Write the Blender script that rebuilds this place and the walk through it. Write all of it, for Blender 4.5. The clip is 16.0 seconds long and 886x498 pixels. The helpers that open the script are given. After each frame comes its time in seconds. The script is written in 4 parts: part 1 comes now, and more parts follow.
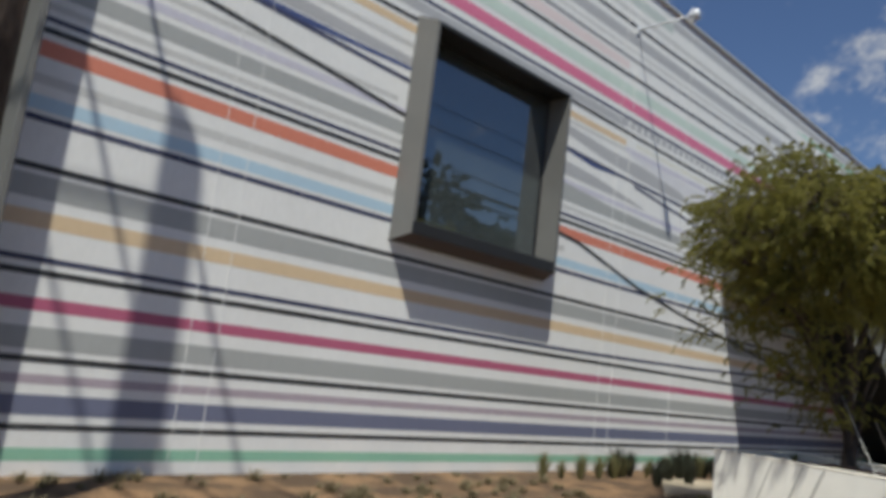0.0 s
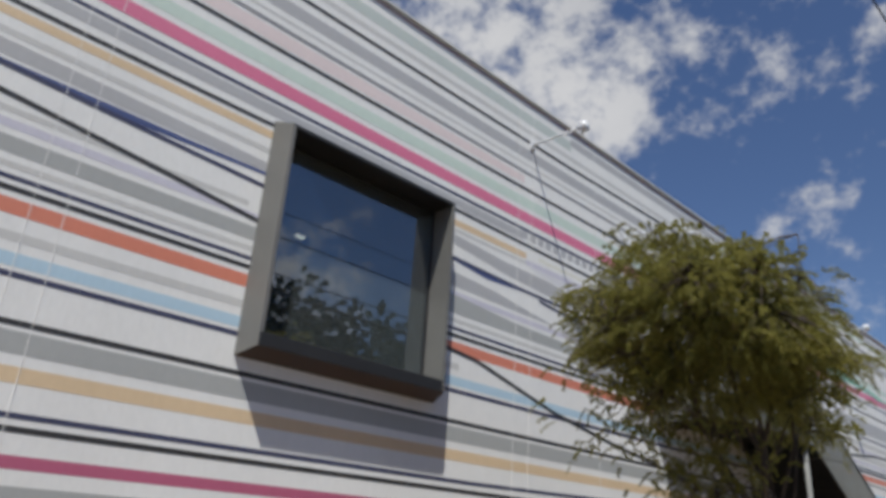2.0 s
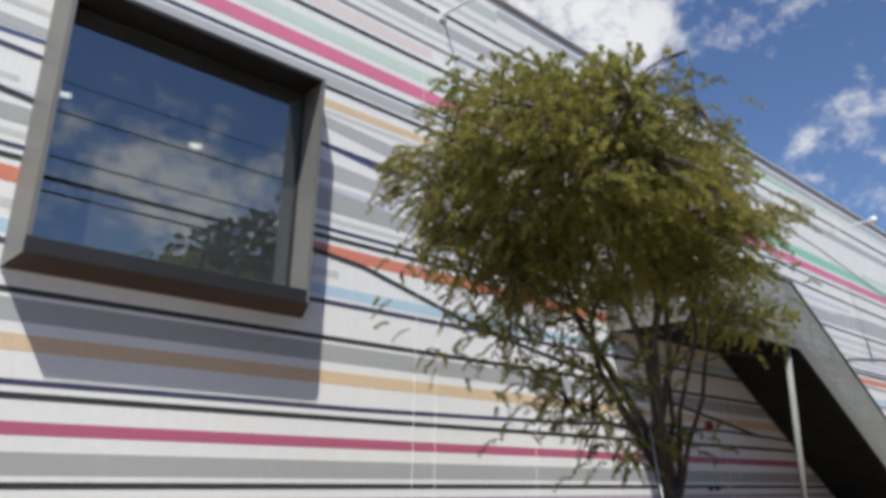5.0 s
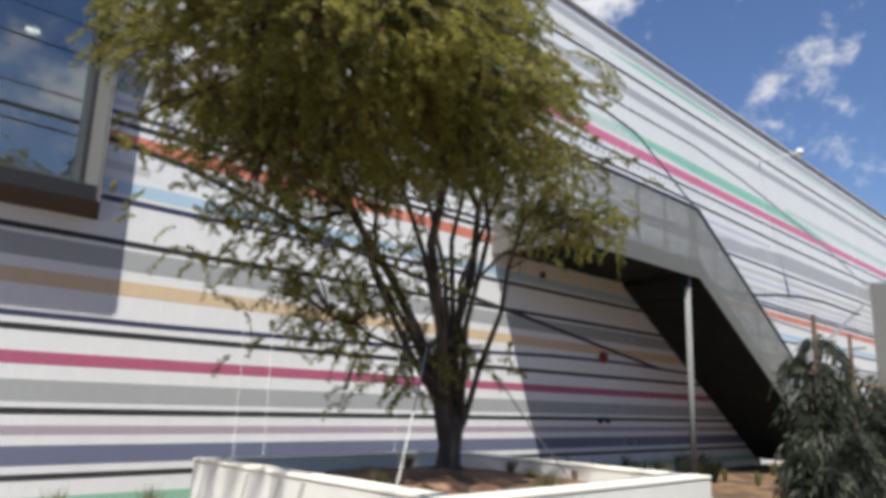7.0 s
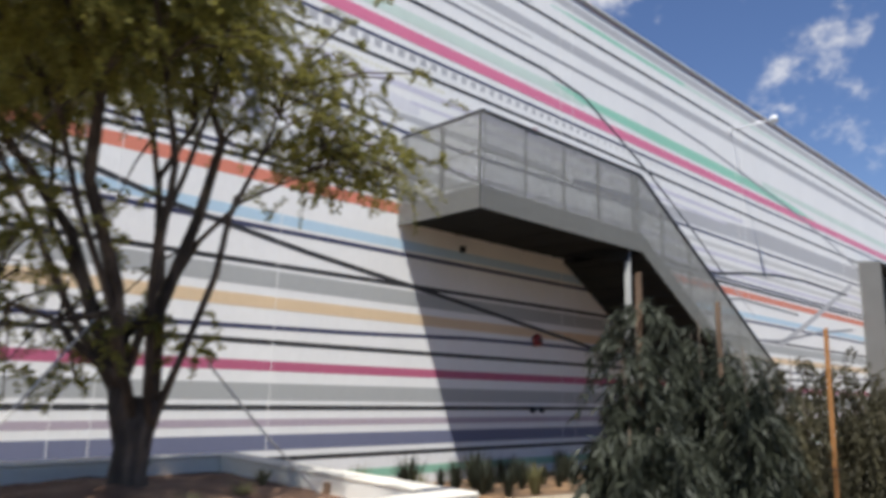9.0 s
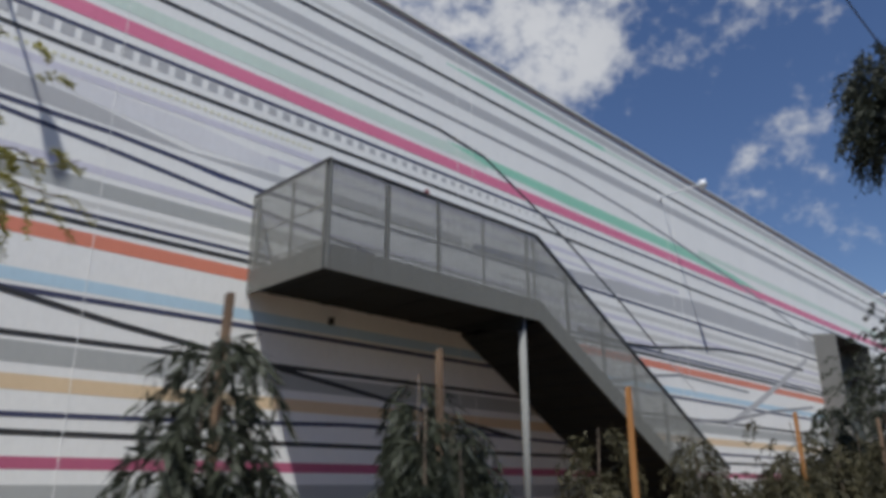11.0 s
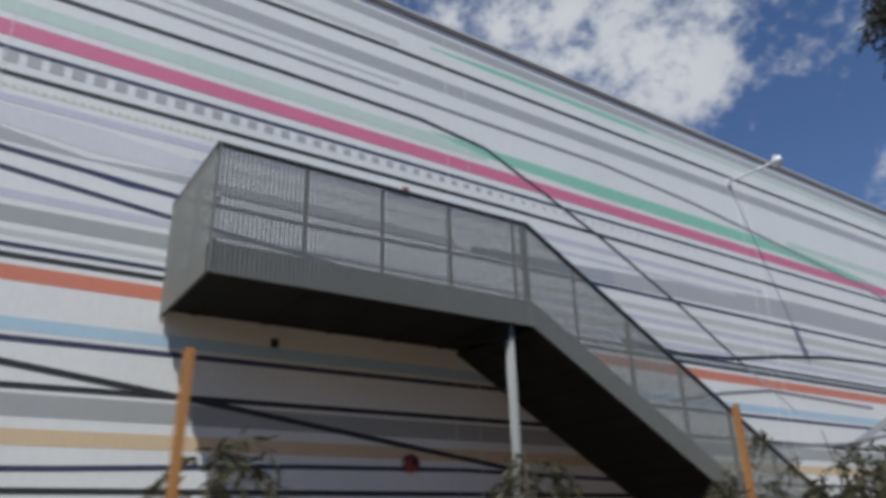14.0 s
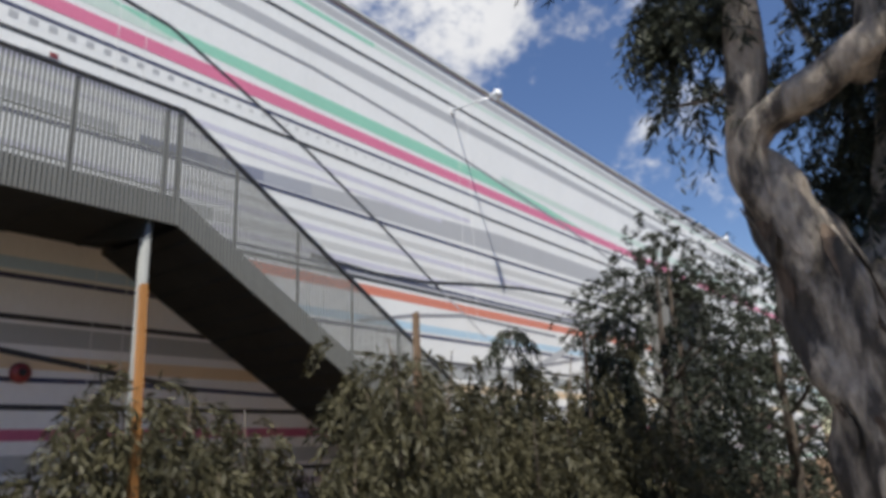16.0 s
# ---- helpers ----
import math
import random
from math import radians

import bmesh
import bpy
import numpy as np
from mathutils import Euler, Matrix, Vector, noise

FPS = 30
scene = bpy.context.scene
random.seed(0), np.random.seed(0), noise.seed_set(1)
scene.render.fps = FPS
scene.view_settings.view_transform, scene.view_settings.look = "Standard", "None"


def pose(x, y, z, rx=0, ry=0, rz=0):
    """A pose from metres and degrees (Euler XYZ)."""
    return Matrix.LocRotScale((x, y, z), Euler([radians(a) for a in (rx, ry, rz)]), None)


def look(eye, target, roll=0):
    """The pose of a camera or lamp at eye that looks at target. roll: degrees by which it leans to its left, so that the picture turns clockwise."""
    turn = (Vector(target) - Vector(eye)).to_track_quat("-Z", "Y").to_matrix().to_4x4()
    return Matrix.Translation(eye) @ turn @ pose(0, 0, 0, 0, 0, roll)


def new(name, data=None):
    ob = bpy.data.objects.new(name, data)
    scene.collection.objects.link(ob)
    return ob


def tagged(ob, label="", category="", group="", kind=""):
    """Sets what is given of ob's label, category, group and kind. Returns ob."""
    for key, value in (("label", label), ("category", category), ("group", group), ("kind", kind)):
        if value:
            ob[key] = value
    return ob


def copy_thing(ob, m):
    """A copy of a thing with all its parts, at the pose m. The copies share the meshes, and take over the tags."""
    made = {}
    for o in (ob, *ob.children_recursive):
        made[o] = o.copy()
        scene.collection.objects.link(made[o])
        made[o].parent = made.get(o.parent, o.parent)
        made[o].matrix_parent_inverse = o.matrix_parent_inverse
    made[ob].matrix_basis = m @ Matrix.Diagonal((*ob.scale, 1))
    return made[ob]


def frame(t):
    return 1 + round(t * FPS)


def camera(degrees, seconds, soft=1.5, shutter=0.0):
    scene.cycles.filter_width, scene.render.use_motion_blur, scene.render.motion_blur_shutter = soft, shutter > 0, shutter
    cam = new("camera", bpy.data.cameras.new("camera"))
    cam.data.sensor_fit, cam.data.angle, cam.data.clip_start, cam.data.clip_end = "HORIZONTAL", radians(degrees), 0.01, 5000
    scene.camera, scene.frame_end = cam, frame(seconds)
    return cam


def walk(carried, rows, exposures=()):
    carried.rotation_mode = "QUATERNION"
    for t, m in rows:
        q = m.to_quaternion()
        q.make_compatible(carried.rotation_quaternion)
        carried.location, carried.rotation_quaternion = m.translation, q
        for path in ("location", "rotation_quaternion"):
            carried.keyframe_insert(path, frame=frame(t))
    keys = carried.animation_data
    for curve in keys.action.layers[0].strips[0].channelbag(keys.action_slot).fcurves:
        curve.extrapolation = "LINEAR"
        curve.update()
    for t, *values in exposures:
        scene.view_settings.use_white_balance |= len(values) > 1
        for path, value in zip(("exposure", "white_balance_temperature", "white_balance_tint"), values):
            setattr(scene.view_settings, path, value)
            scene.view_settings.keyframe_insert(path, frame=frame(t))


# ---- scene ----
cam = camera(63.2, 16.0, 4.1, 0.4)
PATH = [
    (0, (1.202, 0.734, 1.459), (2.532, 2.192, 1.783), 7.0),
    (0.5, (1.764, 0.879, 1.264), (3.105, 2.25, 1.831), 2.6),
    (1, (2.166, 0.325, 1.267), (3.493, 1.667, 1.927), 4.6),
    (1.5, (2.656, 0.429, 1.141), (3.965, 1.754, 1.87), 5.8),
    (2, (3.072, 0.47, 1.12), (4.337, 1.82, 1.881), 3.9),
    (2.5, (3.522, 0.508, 1.158), (4.831, 1.814, 1.919), 1.4),
    (3, (3.991, 0.524, 1.164), (5.29, 1.821, 1.958), -2.4),
    (3.5, (4.549, 0.424, 1.167), (5.83, 1.807, 1.835), -1.2),
    (3.7, (4.738, 0.407, 1.16), (6.039, 1.796, 1.775), 1.3),
    (5.8, (6.713, 0.706, 1.355), (7.953, 2.172, 1.915), 0.9),
    (6, (6.884, 0.743, 1.34), (8.179, 2.199, 1.789), 2.2),
    (6.5, (7.332, 0.566, 1.312), (8.761, 1.911, 1.698), 6.2),
    (7, (7.905, 0.415, 1.284), (9.271, 1.814, 1.702), 1.9),
    (7.5, (8.454, 0.34, 1.211), (9.784, 1.785, 1.591), 5.8),
    (8, (9.038, 0.273, 1.257), (10.371, 1.716, 1.628), 1.0),
    (8.5, (9.513, 0.197, 1.295), (10.834, 1.654, 1.656), 2.0),
    (9, (10.027, 0.212, 1.347), (11.379, 1.634, 1.732), 1.5),
    (9.2, (10.23, 0.182, 1.359), (11.599, 1.565, 1.82), -0.1),
    (11.5, (12.735, 0.003, 1.356), (14.058, 1.352, 2.009), -0.2),
    (12, (13.266, -0.018, 1.339), (14.472, 1.426, 2.017), -2.2),
    (12.5, (13.709, 0.042, 1.302), (14.684, 1.669, 1.936), -1.2),
    (13, (14.199, 0.082, 1.333), (15.237, 1.637, 2.044), -0.7),
    (13.5, (14.656, 0.063, 1.345), (15.507, 1.704, 2.108), -3.0),
    (14, (15.072, 0.126, 1.371), (16.125, 1.656, 2.113), -1.7),
    (14.5, (15.48, 0.062, 1.336), (16.587, 1.553, 2.079), -2.2),
    (15, (15.88, -0.006, 1.296), (17.166, 1.37, 1.967), -3.9),
    (15.5, (16.273, -0.067, 1.315), (17.847, 1.037, 1.865), -3.1),
    (16, (16.639, -0.28, 1.284), (18.172, 0.89, 1.815), -2.3),
]
walk(cam, [(t, look(eye, target, roll)) for t, eye, target, roll in PATH], [(0, 0.03, 6700, 6), (1.5, 0.05, 6620, 9), (3.5, 0.19, 6650, 9), (6, 0.66, 6650, 9), (7.5, 0.61, 6620, 10), (9, 0.54, 6560, 11), (11.5, -0.06, 6410, 9), (12.5, -0.02, 6600, 9), (13.5, 0.0, 6600, 9), (14, 0.02, 6260, 8), (14.5, 0.11, 6440, 9), (15, 0.2, 6570, 9), (16, 0.54, 6690, 9)])

# ---- world, sun ----
SUN_WAY = Vector((1.45, 1.13, -3.65)).normalized()      # the way the sunlight goes
TO_SUN = -SUN_WAY
world = bpy.data.worlds.new("sky")
scene.world = world
world.use_nodes = True
wn, wl = world.node_tree.nodes, world.node_tree.links
wn.clear()
w_out = wn.new("ShaderNodeOutputWorld")
w_bg = wn.new("ShaderNodeBackground")
w_sky = wn.new("ShaderNodeTexSky")
w_sky.sky_type, w_sky.sun_disc = "NISHITA", False
w_sky.sun_elevation = math.asin(TO_SUN.z)
w_sky.sun_rotation = math.atan2(TO_SUN.x, TO_SUN.y)
w_sky.air_density, w_sky.dust_density, w_sky.ozone_density = 1.0, 0.1, 3.5
w_co = wn.new("ShaderNodeTexCoord")


def wmath(op, a, b=None, clamp=False):
    n = wn.new("ShaderNodeMath")
    n.operation, n.use_clamp = op, clamp
    for i, v in enumerate((a, b)):
        if v is None:
            continue
        if isinstance(v, (int, float)):
            n.inputs[i].default_value = v
        else:
            wl.new(v, n.inputs[i])
    return n.outputs[0]


# clouds are laid out by the direction in which they stand, slightly flattened
w_cmb = wn.new("ShaderNodeMapping")
w_cmb.inputs["Scale"].default_value = (1.0, 1.0, 1.25)
wl.new(w_co.outputs["Generated"], w_cmb.inputs["Vector"])


def wnoise(scale, detail, rough, offset):
    mp = wn.new("ShaderNodeMapping")
    mp.inputs["Location"].default_value = offset
    wl.new(w_cmb.outputs[0], mp.inputs["Vector"])
    n = wn.new("ShaderNodeTexNoise")
    n.inputs["Scale"].default_value, n.inputs["Detail"].default_value = scale, detail
    n.inputs["Roughness"].default_value = rough
    wl.new(mp.outputs[0], n.inputs["Vector"])
    return n.outputs["Fac"]


def wbank(x, y, z, radius, weight):
    """A bank of cloud, or of clear sky where the weight is negative, round a direction."""
    d = wn.new("ShaderNodeVectorMath")
    d.operation = "DISTANCE"
    wl.new(w_co.outputs["Generated"], d.inputs[0])
    d.inputs[1].default_value = Vector((x, y, z)).normalized()
    r = wn.new("ShaderNodeMapRange")
    r.interpolation_type = "SMOOTHSTEP"
    r.inputs["From Min"].default_value, r.inputs["From Max"].default_value = radius, 0.0
    r.inputs["To Min"].default_value, r.inputs["To Max"].default_value = 0.0, weight
    wl.new(d.outputs["Value"], r.inputs["Value"])
    return r.outputs[0]


big = wnoise(3.0, 2.0, 0.5, (0.35, 0.4, 0.0))
fine = wnoise(15.0, 10.0, 0.62, (3.1, 1.7, 0.0))
wisp = wnoise(30.0, 8.0, 0.55, (1.3, 6.2, 0.0))
cover = wmath("ADD", wmath("ADD", wmath("MULTIPLY", big, 0.5), wmath("MULTIPLY", fine, 1.7)), wmath("MULTIPLY", wisp, 0.75))
BANKS = (
    (0.54, 0.57, 0.62, 0.40, 0.62), (0.69, 0.45, 0.57, 0.15, 0.30), (0.735, 0.46, 0.50, 0.09, 0.30), (0.755, 0.315, 0.58, 0.09, 0.22),
    (0.79, 0.345, 0.505, 0.08, 0.14), (0.80, 0.20, 0.575, 0.10, 0.20), (0.725, 0.375, 0.578, 0.05, -0.25), (0.867, 0.26, 0.425, 0.09, 0.17), (0.89, 0.295, 0.345, 0.14, 0.22),
    (0.80, 0.41, 0.44, 0.12, -0.45), (0.85, 0.30, 0.475, 0.07, -0.25), (0.46, -0.84, 0.30, 0.28, 0.58), (0.43, -0.77, 0.52, 0.22, -0.45), (0.25, -0.90, 0.36, 0.2, 0.32),
)
for bank in BANKS:
    cover = wmath("ADD", cover, wbank(*bank))
w_ramp = wn.new("ShaderNodeMapRange")
w_ramp.interpolation_type = "SMOOTHSTEP"
w_ramp.inputs["From Min"].default_value, w_ramp.inputs["From Max"].default_value = 1.61, 2.2
wl.new(cover, w_ramp.inputs["Value"])
shade = wnoise(3.0, 6.0, 0.6, (8.0, 2.0, 0.0))
w_cc = wn.new("ShaderNodeMix")
w_cc.data_type = "RGBA"
w_cc.inputs["A"].default_value = (7.6, 7.9, 8.8, 1)
w_cc.inputs["B"].default_value = (14.6, 14.6, 14.8, 1)
wl.new(shade, w_cc.inputs["Factor"])
w_mix = wn.new("ShaderNodeMix")
w_mix.data_type = "RGBA"
wl.new(wmath("MULTIPLY", w_ramp.outputs[0], 0.93), w_mix.inputs["Factor"])
w_hue = wn.new("ShaderNodeHueSaturation")
w_hue.inputs["Hue"].default_value = 0.509
w_hue.inputs["Saturation"].default_value, w_hue.inputs["Value"].default_value = 1.09, 1.68
wl.new(w_sky.outputs[0], w_hue.inputs["Color"])
wl.new(w_hue.outputs[0], w_mix.inputs["A"])
wl.new(w_cc.outputs["Result"], w_mix.inputs["B"])
wl.new(w_mix.outputs["Result"], w_bg.inputs["Color"])
w_bg.inputs["Strength"].default_value = 0.05
wl.new(w_bg.outputs[0], w_out.inputs[0])

sun = new("sun", bpy.data.lights.new("sun", "SUN"))
sun.data.energy, sun.data.angle, sun.data.color = 5.0, radians(0.9), (1.0, 0.99, 0.94)
sun.matrix_world = look((0, 0, 30), Vector((0, 0, 30)) + SUN_WAY)


# ---- materials ----
def mat(name, base, rough=0.6, metal=0.0, vary=0.12, grain=40.0, stain=1.5, bump=0.15, spread=0.0, streak=None, clear=0.0):
    """A painted, mineral or wooden surface: two scales of colour change, and a fine relief."""
    m = bpy.data.materials.new(name)
    m.use_nodes = True
    n, l = m.node_tree.nodes, m.node_tree.links
    b = n["Principled BSDF"]
    b.inputs["Roughness"].default_value, b.inputs["Metallic"].default_value = rough, metal
    co = n.new("ShaderNodeTexCoord")
    mp = n.new("ShaderNodeMapping")
    if streak:
        mp.inputs["Scale"].default_value = streak
    l.new(co.outputs["Object"], mp.inputs["Vector"])
    small, large = n.new("ShaderNodeTexNoise"), n.new("ShaderNodeTexNoise")
    small.inputs["Scale"].default_value, small.inputs["Detail"].default_value = grain, 6
    large.inputs["Scale"].default_value, large.inputs["Detail"].default_value = stain, 5
    large.inputs["Roughness"].default_value = 0.65
    l.new(mp.outputs[0], small.inputs["Vector"]), l.new(mp.outputs[0], large.inputs["Vector"])
    add = n.new("ShaderNodeMath")
    add.operation = "ADD"
    l.new(small.outputs["Fac"], add.inputs[0]), l.new(large.outputs["Fac"], add.inputs[1])
    val = n.new("ShaderNodeMapRange")
    val.inputs["From Min"].default_value, val.inputs["From Max"].default_value = 0.6, 1.4
    val.inputs["To Min"].default_value, val.inputs["To Max"].default_value = 1 - vary, 1 + vary
    l.new(add.outputs[0], val.inputs["Value"])
    fac = val.outputs[0]
    if spread:
        info = n.new("ShaderNodeObjectInfo")
        geo = n.new("ShaderNodeNewGeometry")
        s = n.new("ShaderNodeMath")
        s.operation = "ADD"
        l.new(info.outputs["Random"], s.inputs[0]), l.new(geo.outputs["Random Per Island"], s.inputs[1])
        r = n.new("ShaderNodeMapRange")
        r.inputs["From Max"].default_value = 2.0
        r.inputs["To Min"].default_value, r.inputs["To Max"].default_value = 1 - spread, 1 + spread
        l.new(s.outputs[0], r.inputs["Value"])
        mu = n.new("ShaderNodeMath")
        mu.operation = "MULTIPLY"
        l.new(fac, mu.inputs[0]), l.new(r.outputs[0], mu.inputs[1])
        fac = mu.outputs[0]
    hsv = n.new("ShaderNodeHueSaturation")
    hsv.inputs["Color"].default_value = (*base, 1)
    l.new(fac, hsv.inputs["Value"])
    l.new(hsv.outputs[0], b.inputs["Base Color"])
    if bump:
        bp = n.new("ShaderNodeBump")
        bp.inputs["Strength"].default_value, bp.inputs["Distance"].default_value = bump, 0.01
        l.new(small.outputs["Fac"], bp.inputs["Height"])
        l.new(bp.outputs[0], b.inputs["Normal"])
    if clear:
        b.inputs["Coat Weight"].default_value = clear
    return m


def foliage(name, low, high, trans=0.35):
    m = bpy.data.materials.new(name)
    m.use_nodes = True
    n, l = m.node_tree.nodes, m.node_tree.links
    b = n["Principled BSDF"]
    geo, info, co = n.new("ShaderNodeNewGeometry"), n.new("ShaderNodeObjectInfo"), n.new("ShaderNodeTexCoord")
    no = n.new("ShaderNodeTexNoise")
    no.inputs["Scale"].default_value, no.inputs["Detail"].default_value = 1.6, 3
    l.new(co.outputs["Object"], no.inputs["Vector"])
    a = n.new("ShaderNodeMath")
    a.operation = "MULTIPLY_ADD"
    a.inputs[1].default_value = 0.55
    l.new(geo.outputs["Random Per Island"], a.inputs[0]), l.new(no.outputs["Fac"], a.inputs[2])
    mr = n.new("ShaderNodeMapRange")
    mr.inputs["From Min"].default_value, mr.inputs["From Max"].default_value = 0.35, 1.2
    l.new(a.outputs[0], mr.inputs["Value"])
    mx = n.new("ShaderNodeMix")
    mx.data_type = "RGBA"
    mx.inputs["A"].default_value, mx.inputs["B"].default_value = (*low, 1), (*high, 1)
    l.new(mr.outputs[0], mx.inputs["Factor"])
    l.new(mx.outputs["Result"], b.inputs["Base Color"])
    b.inputs["Roughness"].default_value = 0.6
    b.inputs["Specular IOR Level"].default_value = 0.3
    tr = n.new("ShaderNodeBsdfTranslucent")
    l.new(mx.outputs["Result"], tr.inputs["Color"])
    sh = n.new("ShaderNodeMixShader")
    sh.inputs[0].default_value = trans
    l.new(b.outputs[0], sh.inputs[1]), l.new(tr.outputs[0], sh.inputs[2])
    l.new(sh.outputs[0], n["Material Output"].inputs[0])
    return m


def two_tone(name, one, two, scale, rough, low=0.45, high=0.6, bump=0.4, stretch=(1, 1, 1), grain=30.0):
    """Two colours in patches, with grain and relief: soil, bark."""
    m = bpy.data.materials.new(name)
    m.use_nodes = True
    n, l = m.node_tree.nodes, m.node_tree.links
    b = n["Principled BSDF"]
    b.inputs["Roughness"].default_value = rough
    co, mp = n.new("ShaderNodeTexCoord"), n.new("ShaderNodeMapping")
    mp.inputs["Scale"].default_value = stretch
    l.new(co.outputs["Object"], mp.inputs["Vector"])
    p, g = n.new("ShaderNodeTexNoise"), n.new("ShaderNodeTexNoise")
    p.inputs["Scale"].default_value, p.inputs["Detail"].default_value, p.inputs["Roughness"].default_value = scale, 7, 0.62
    g.inputs["Scale"].default_value, g.inputs["Detail"].default_value = grain, 5
    l.new(mp.outputs[0], p.inputs["Vector"]), l.new(mp.outputs[0], g.inputs["Vector"])
    r = n.new("ShaderNodeMapRange")
    r.inputs["From Min"].default_value, r.inputs["From Max"].default_value = low, high
    l.new(p.outputs["Fac"], r.inputs["Value"])
    mx = n.new("ShaderNodeMix")
    mx.data_type = "RGBA"
    mx.inputs["A"].default_value, mx.inputs["B"].default_value = (*one, 1), (*two, 1)
    l.new(r.outputs[0], mx.inputs["Factor"])
    v = n.new("ShaderNodeMapRange")
    v.inputs["From Min"].default_value, v.inputs["From Max"].default_value = 0.25, 0.75
    v.inputs["To Min"].default_value, v.inputs["To Max"].default_value = 0.65, 1.35
    l.new(g.outputs["Fac"], v.inputs["Value"])
    h = n.new("ShaderNodeHueSaturation")
    l.new(v.outputs[0], h.inputs["Value"]), l.new(mx.outputs["Result"], h.inputs["Color"])
    l.new(h.outputs[0], b.inputs["Base Color"])
    ad = n.new("ShaderNodeMath")
    ad.operation = "ADD"
    l.new(p.outputs["Fac"], ad.inputs[0]), l.new(g.outputs["Fac"], ad.inputs[1])
    bp = n.new("ShaderNodeBump")
    bp.inputs["Strength"].default_value, bp.inputs["Distance"].default_value = bump, 0.03
    l.new(ad.outputs[0], bp.inputs["Height"])
    l.new(bp.outputs[0], b.inputs["Normal"])
    return m


def glass_pane(name):
    m = bpy.data.materials.new(name)
    m.use_nodes = True
    n, l = m.node_tree.nodes, m.node_tree.links
    n.remove(n["Principled BSDF"])
    gl, tp, fr, mx = n.new("ShaderNodeBsdfGlossy"), n.new("ShaderNodeBsdfTransparent"), n.new("ShaderNodeFresnel"), n.new("ShaderNodeMixShader")
    gl.inputs["Roughness"].default_value = 0.004
    gl.inputs["Color"].default_value = (0.88, 0.92, 0.95, 1)
    tp.inputs["Color"].default_value = (0.35, 0.38, 0.38, 1)
    fr.inputs["IOR"].default_value = 1.55
    r = n.new("ShaderNodeMapRange")
    r.inputs["To Min"].default_value, r.inputs["To Max"].default_value = 0.22, 1.0
    l.new(fr.outputs[0], r.inputs["Value"])
    l.new(r.outputs[0], mx.inputs[0]), l.new(tp.outputs[0], mx.inputs[1]), l.new(gl.outputs[0], mx.inputs[2])
    # a thin film of pale diffuse grey, thicker in patches
    co, no, dr = n.new("ShaderNodeTexCoord"), n.new("ShaderNodeTexNoise"), n.new("ShaderNodeMapRange")
    no.inputs["Scale"].default_value, no.inputs["Detail"].default_value = 1.4, 6
    l.new(co.outputs["Object"], no.inputs["Vector"])
    dr.inputs["To Min"].default_value, dr.inputs["To Max"].default_value = 0.04, 0.10
    l.new(no.outputs["Fac"], dr.inputs["Value"])
    du, film_mix = n.new("ShaderNodeBsdfDiffuse"), n.new("ShaderNodeMixShader")
    du.inputs["Color"].default_value = (0.40, 0.45, 0.45, 1)
    l.new(dr.outputs[0], film_mix.inputs[0]), l.new(mx.outputs[0], film_mix.inputs[1]), l.new(du.outputs[0], film_mix.inputs[2])
    l.new(film_mix.outputs[0], n["Material Output"].inputs[0])
    return m


def glow(name, colour, strength):
    m = bpy.data.materials.new(name)
    m.use_nodes = True
    b = m.node_tree.nodes["Principled BSDF"]
    b.inputs["Base Color"].default_value = (*colour, 1)
    b.inputs["Emission Color"].default_value = (*colour, 1)
    b.inputs["Emission Strength"].default_value = strength
    return m


PAINT = {
    "white": (0.785, 0.78, 0.765), "grey": (0.385, 0.395, 0.39), "light_grey": (0.575, 0.57, 0.555), "mid_grey": (0.435, 0.435, 0.45),
    "dark_grey": (0.25, 0.25, 0.27), "black": (0.035, 0.035, 0.038), "navy": (0.045, 0.05, 0.115), "slate_blue": (0.15, 0.165, 0.265),
    "mauve": (0.42, 0.34, 0.40), "magenta": (0.50, 0.085, 0.19), "pink": (0.74, 0.145, 0.29), "tan": (0.72, 0.52, 0.30),
    "orange": (0.72, 0.20, 0.11), "blue": (0.42, 0.61, 0.75), "green": (0.25, 0.54, 0.38), "pale_green": (0.56, 0.68, 0.60),
    "mint": (0.26, 0.62, 0.45), "lavender": (0.58, 0.56, 0.66), "pale_pink": (0.76, 0.63, 0.62), "grey_green": (0.50, 0.56, 0.53),
    "steel_blue": (0.24, 0.255, 0.335), "blue_grey": (0.37, 0.38, 0.43), "olive": (0.68, 0.665, 0.49), "pale_lavender": (0.67, 0.665, 0.70), "deep_blue": (0.05, 0.08, 0.24), "maroon": (0.33, 0.16, 0.18),
}
SOFTEN = 0.17      # sun-faded paint
M = {k: mat("paint_" + k, tuple(c + SOFTEN * (sum(v) / 3 - c) for c in v), 0.5, vary=0.06, grain=25, stain=0.8, bump=0.05, streak=(1, 1, 0.35)) for k, v in PAINT.items()}
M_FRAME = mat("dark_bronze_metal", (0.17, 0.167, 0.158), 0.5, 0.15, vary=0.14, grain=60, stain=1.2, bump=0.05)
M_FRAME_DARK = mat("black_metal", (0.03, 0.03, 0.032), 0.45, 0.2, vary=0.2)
# frame metal with the soil's bounced light mixed into its colour
M_FRAME_BOUNCE = mat("bounce_brown_metal", (0.085, 0.06, 0.048), 0.55, 0.1, vary=0.12)
M_GLASS = glass_pane("window_glass")
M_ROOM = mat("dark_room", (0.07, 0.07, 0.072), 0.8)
M_GALV = mat("galvanised_steel", (0.226, 0.225, 0.206), 0.5, 0.2, vary=0.14, grain=80, stain=3, bump=0.05, spread=0.07)
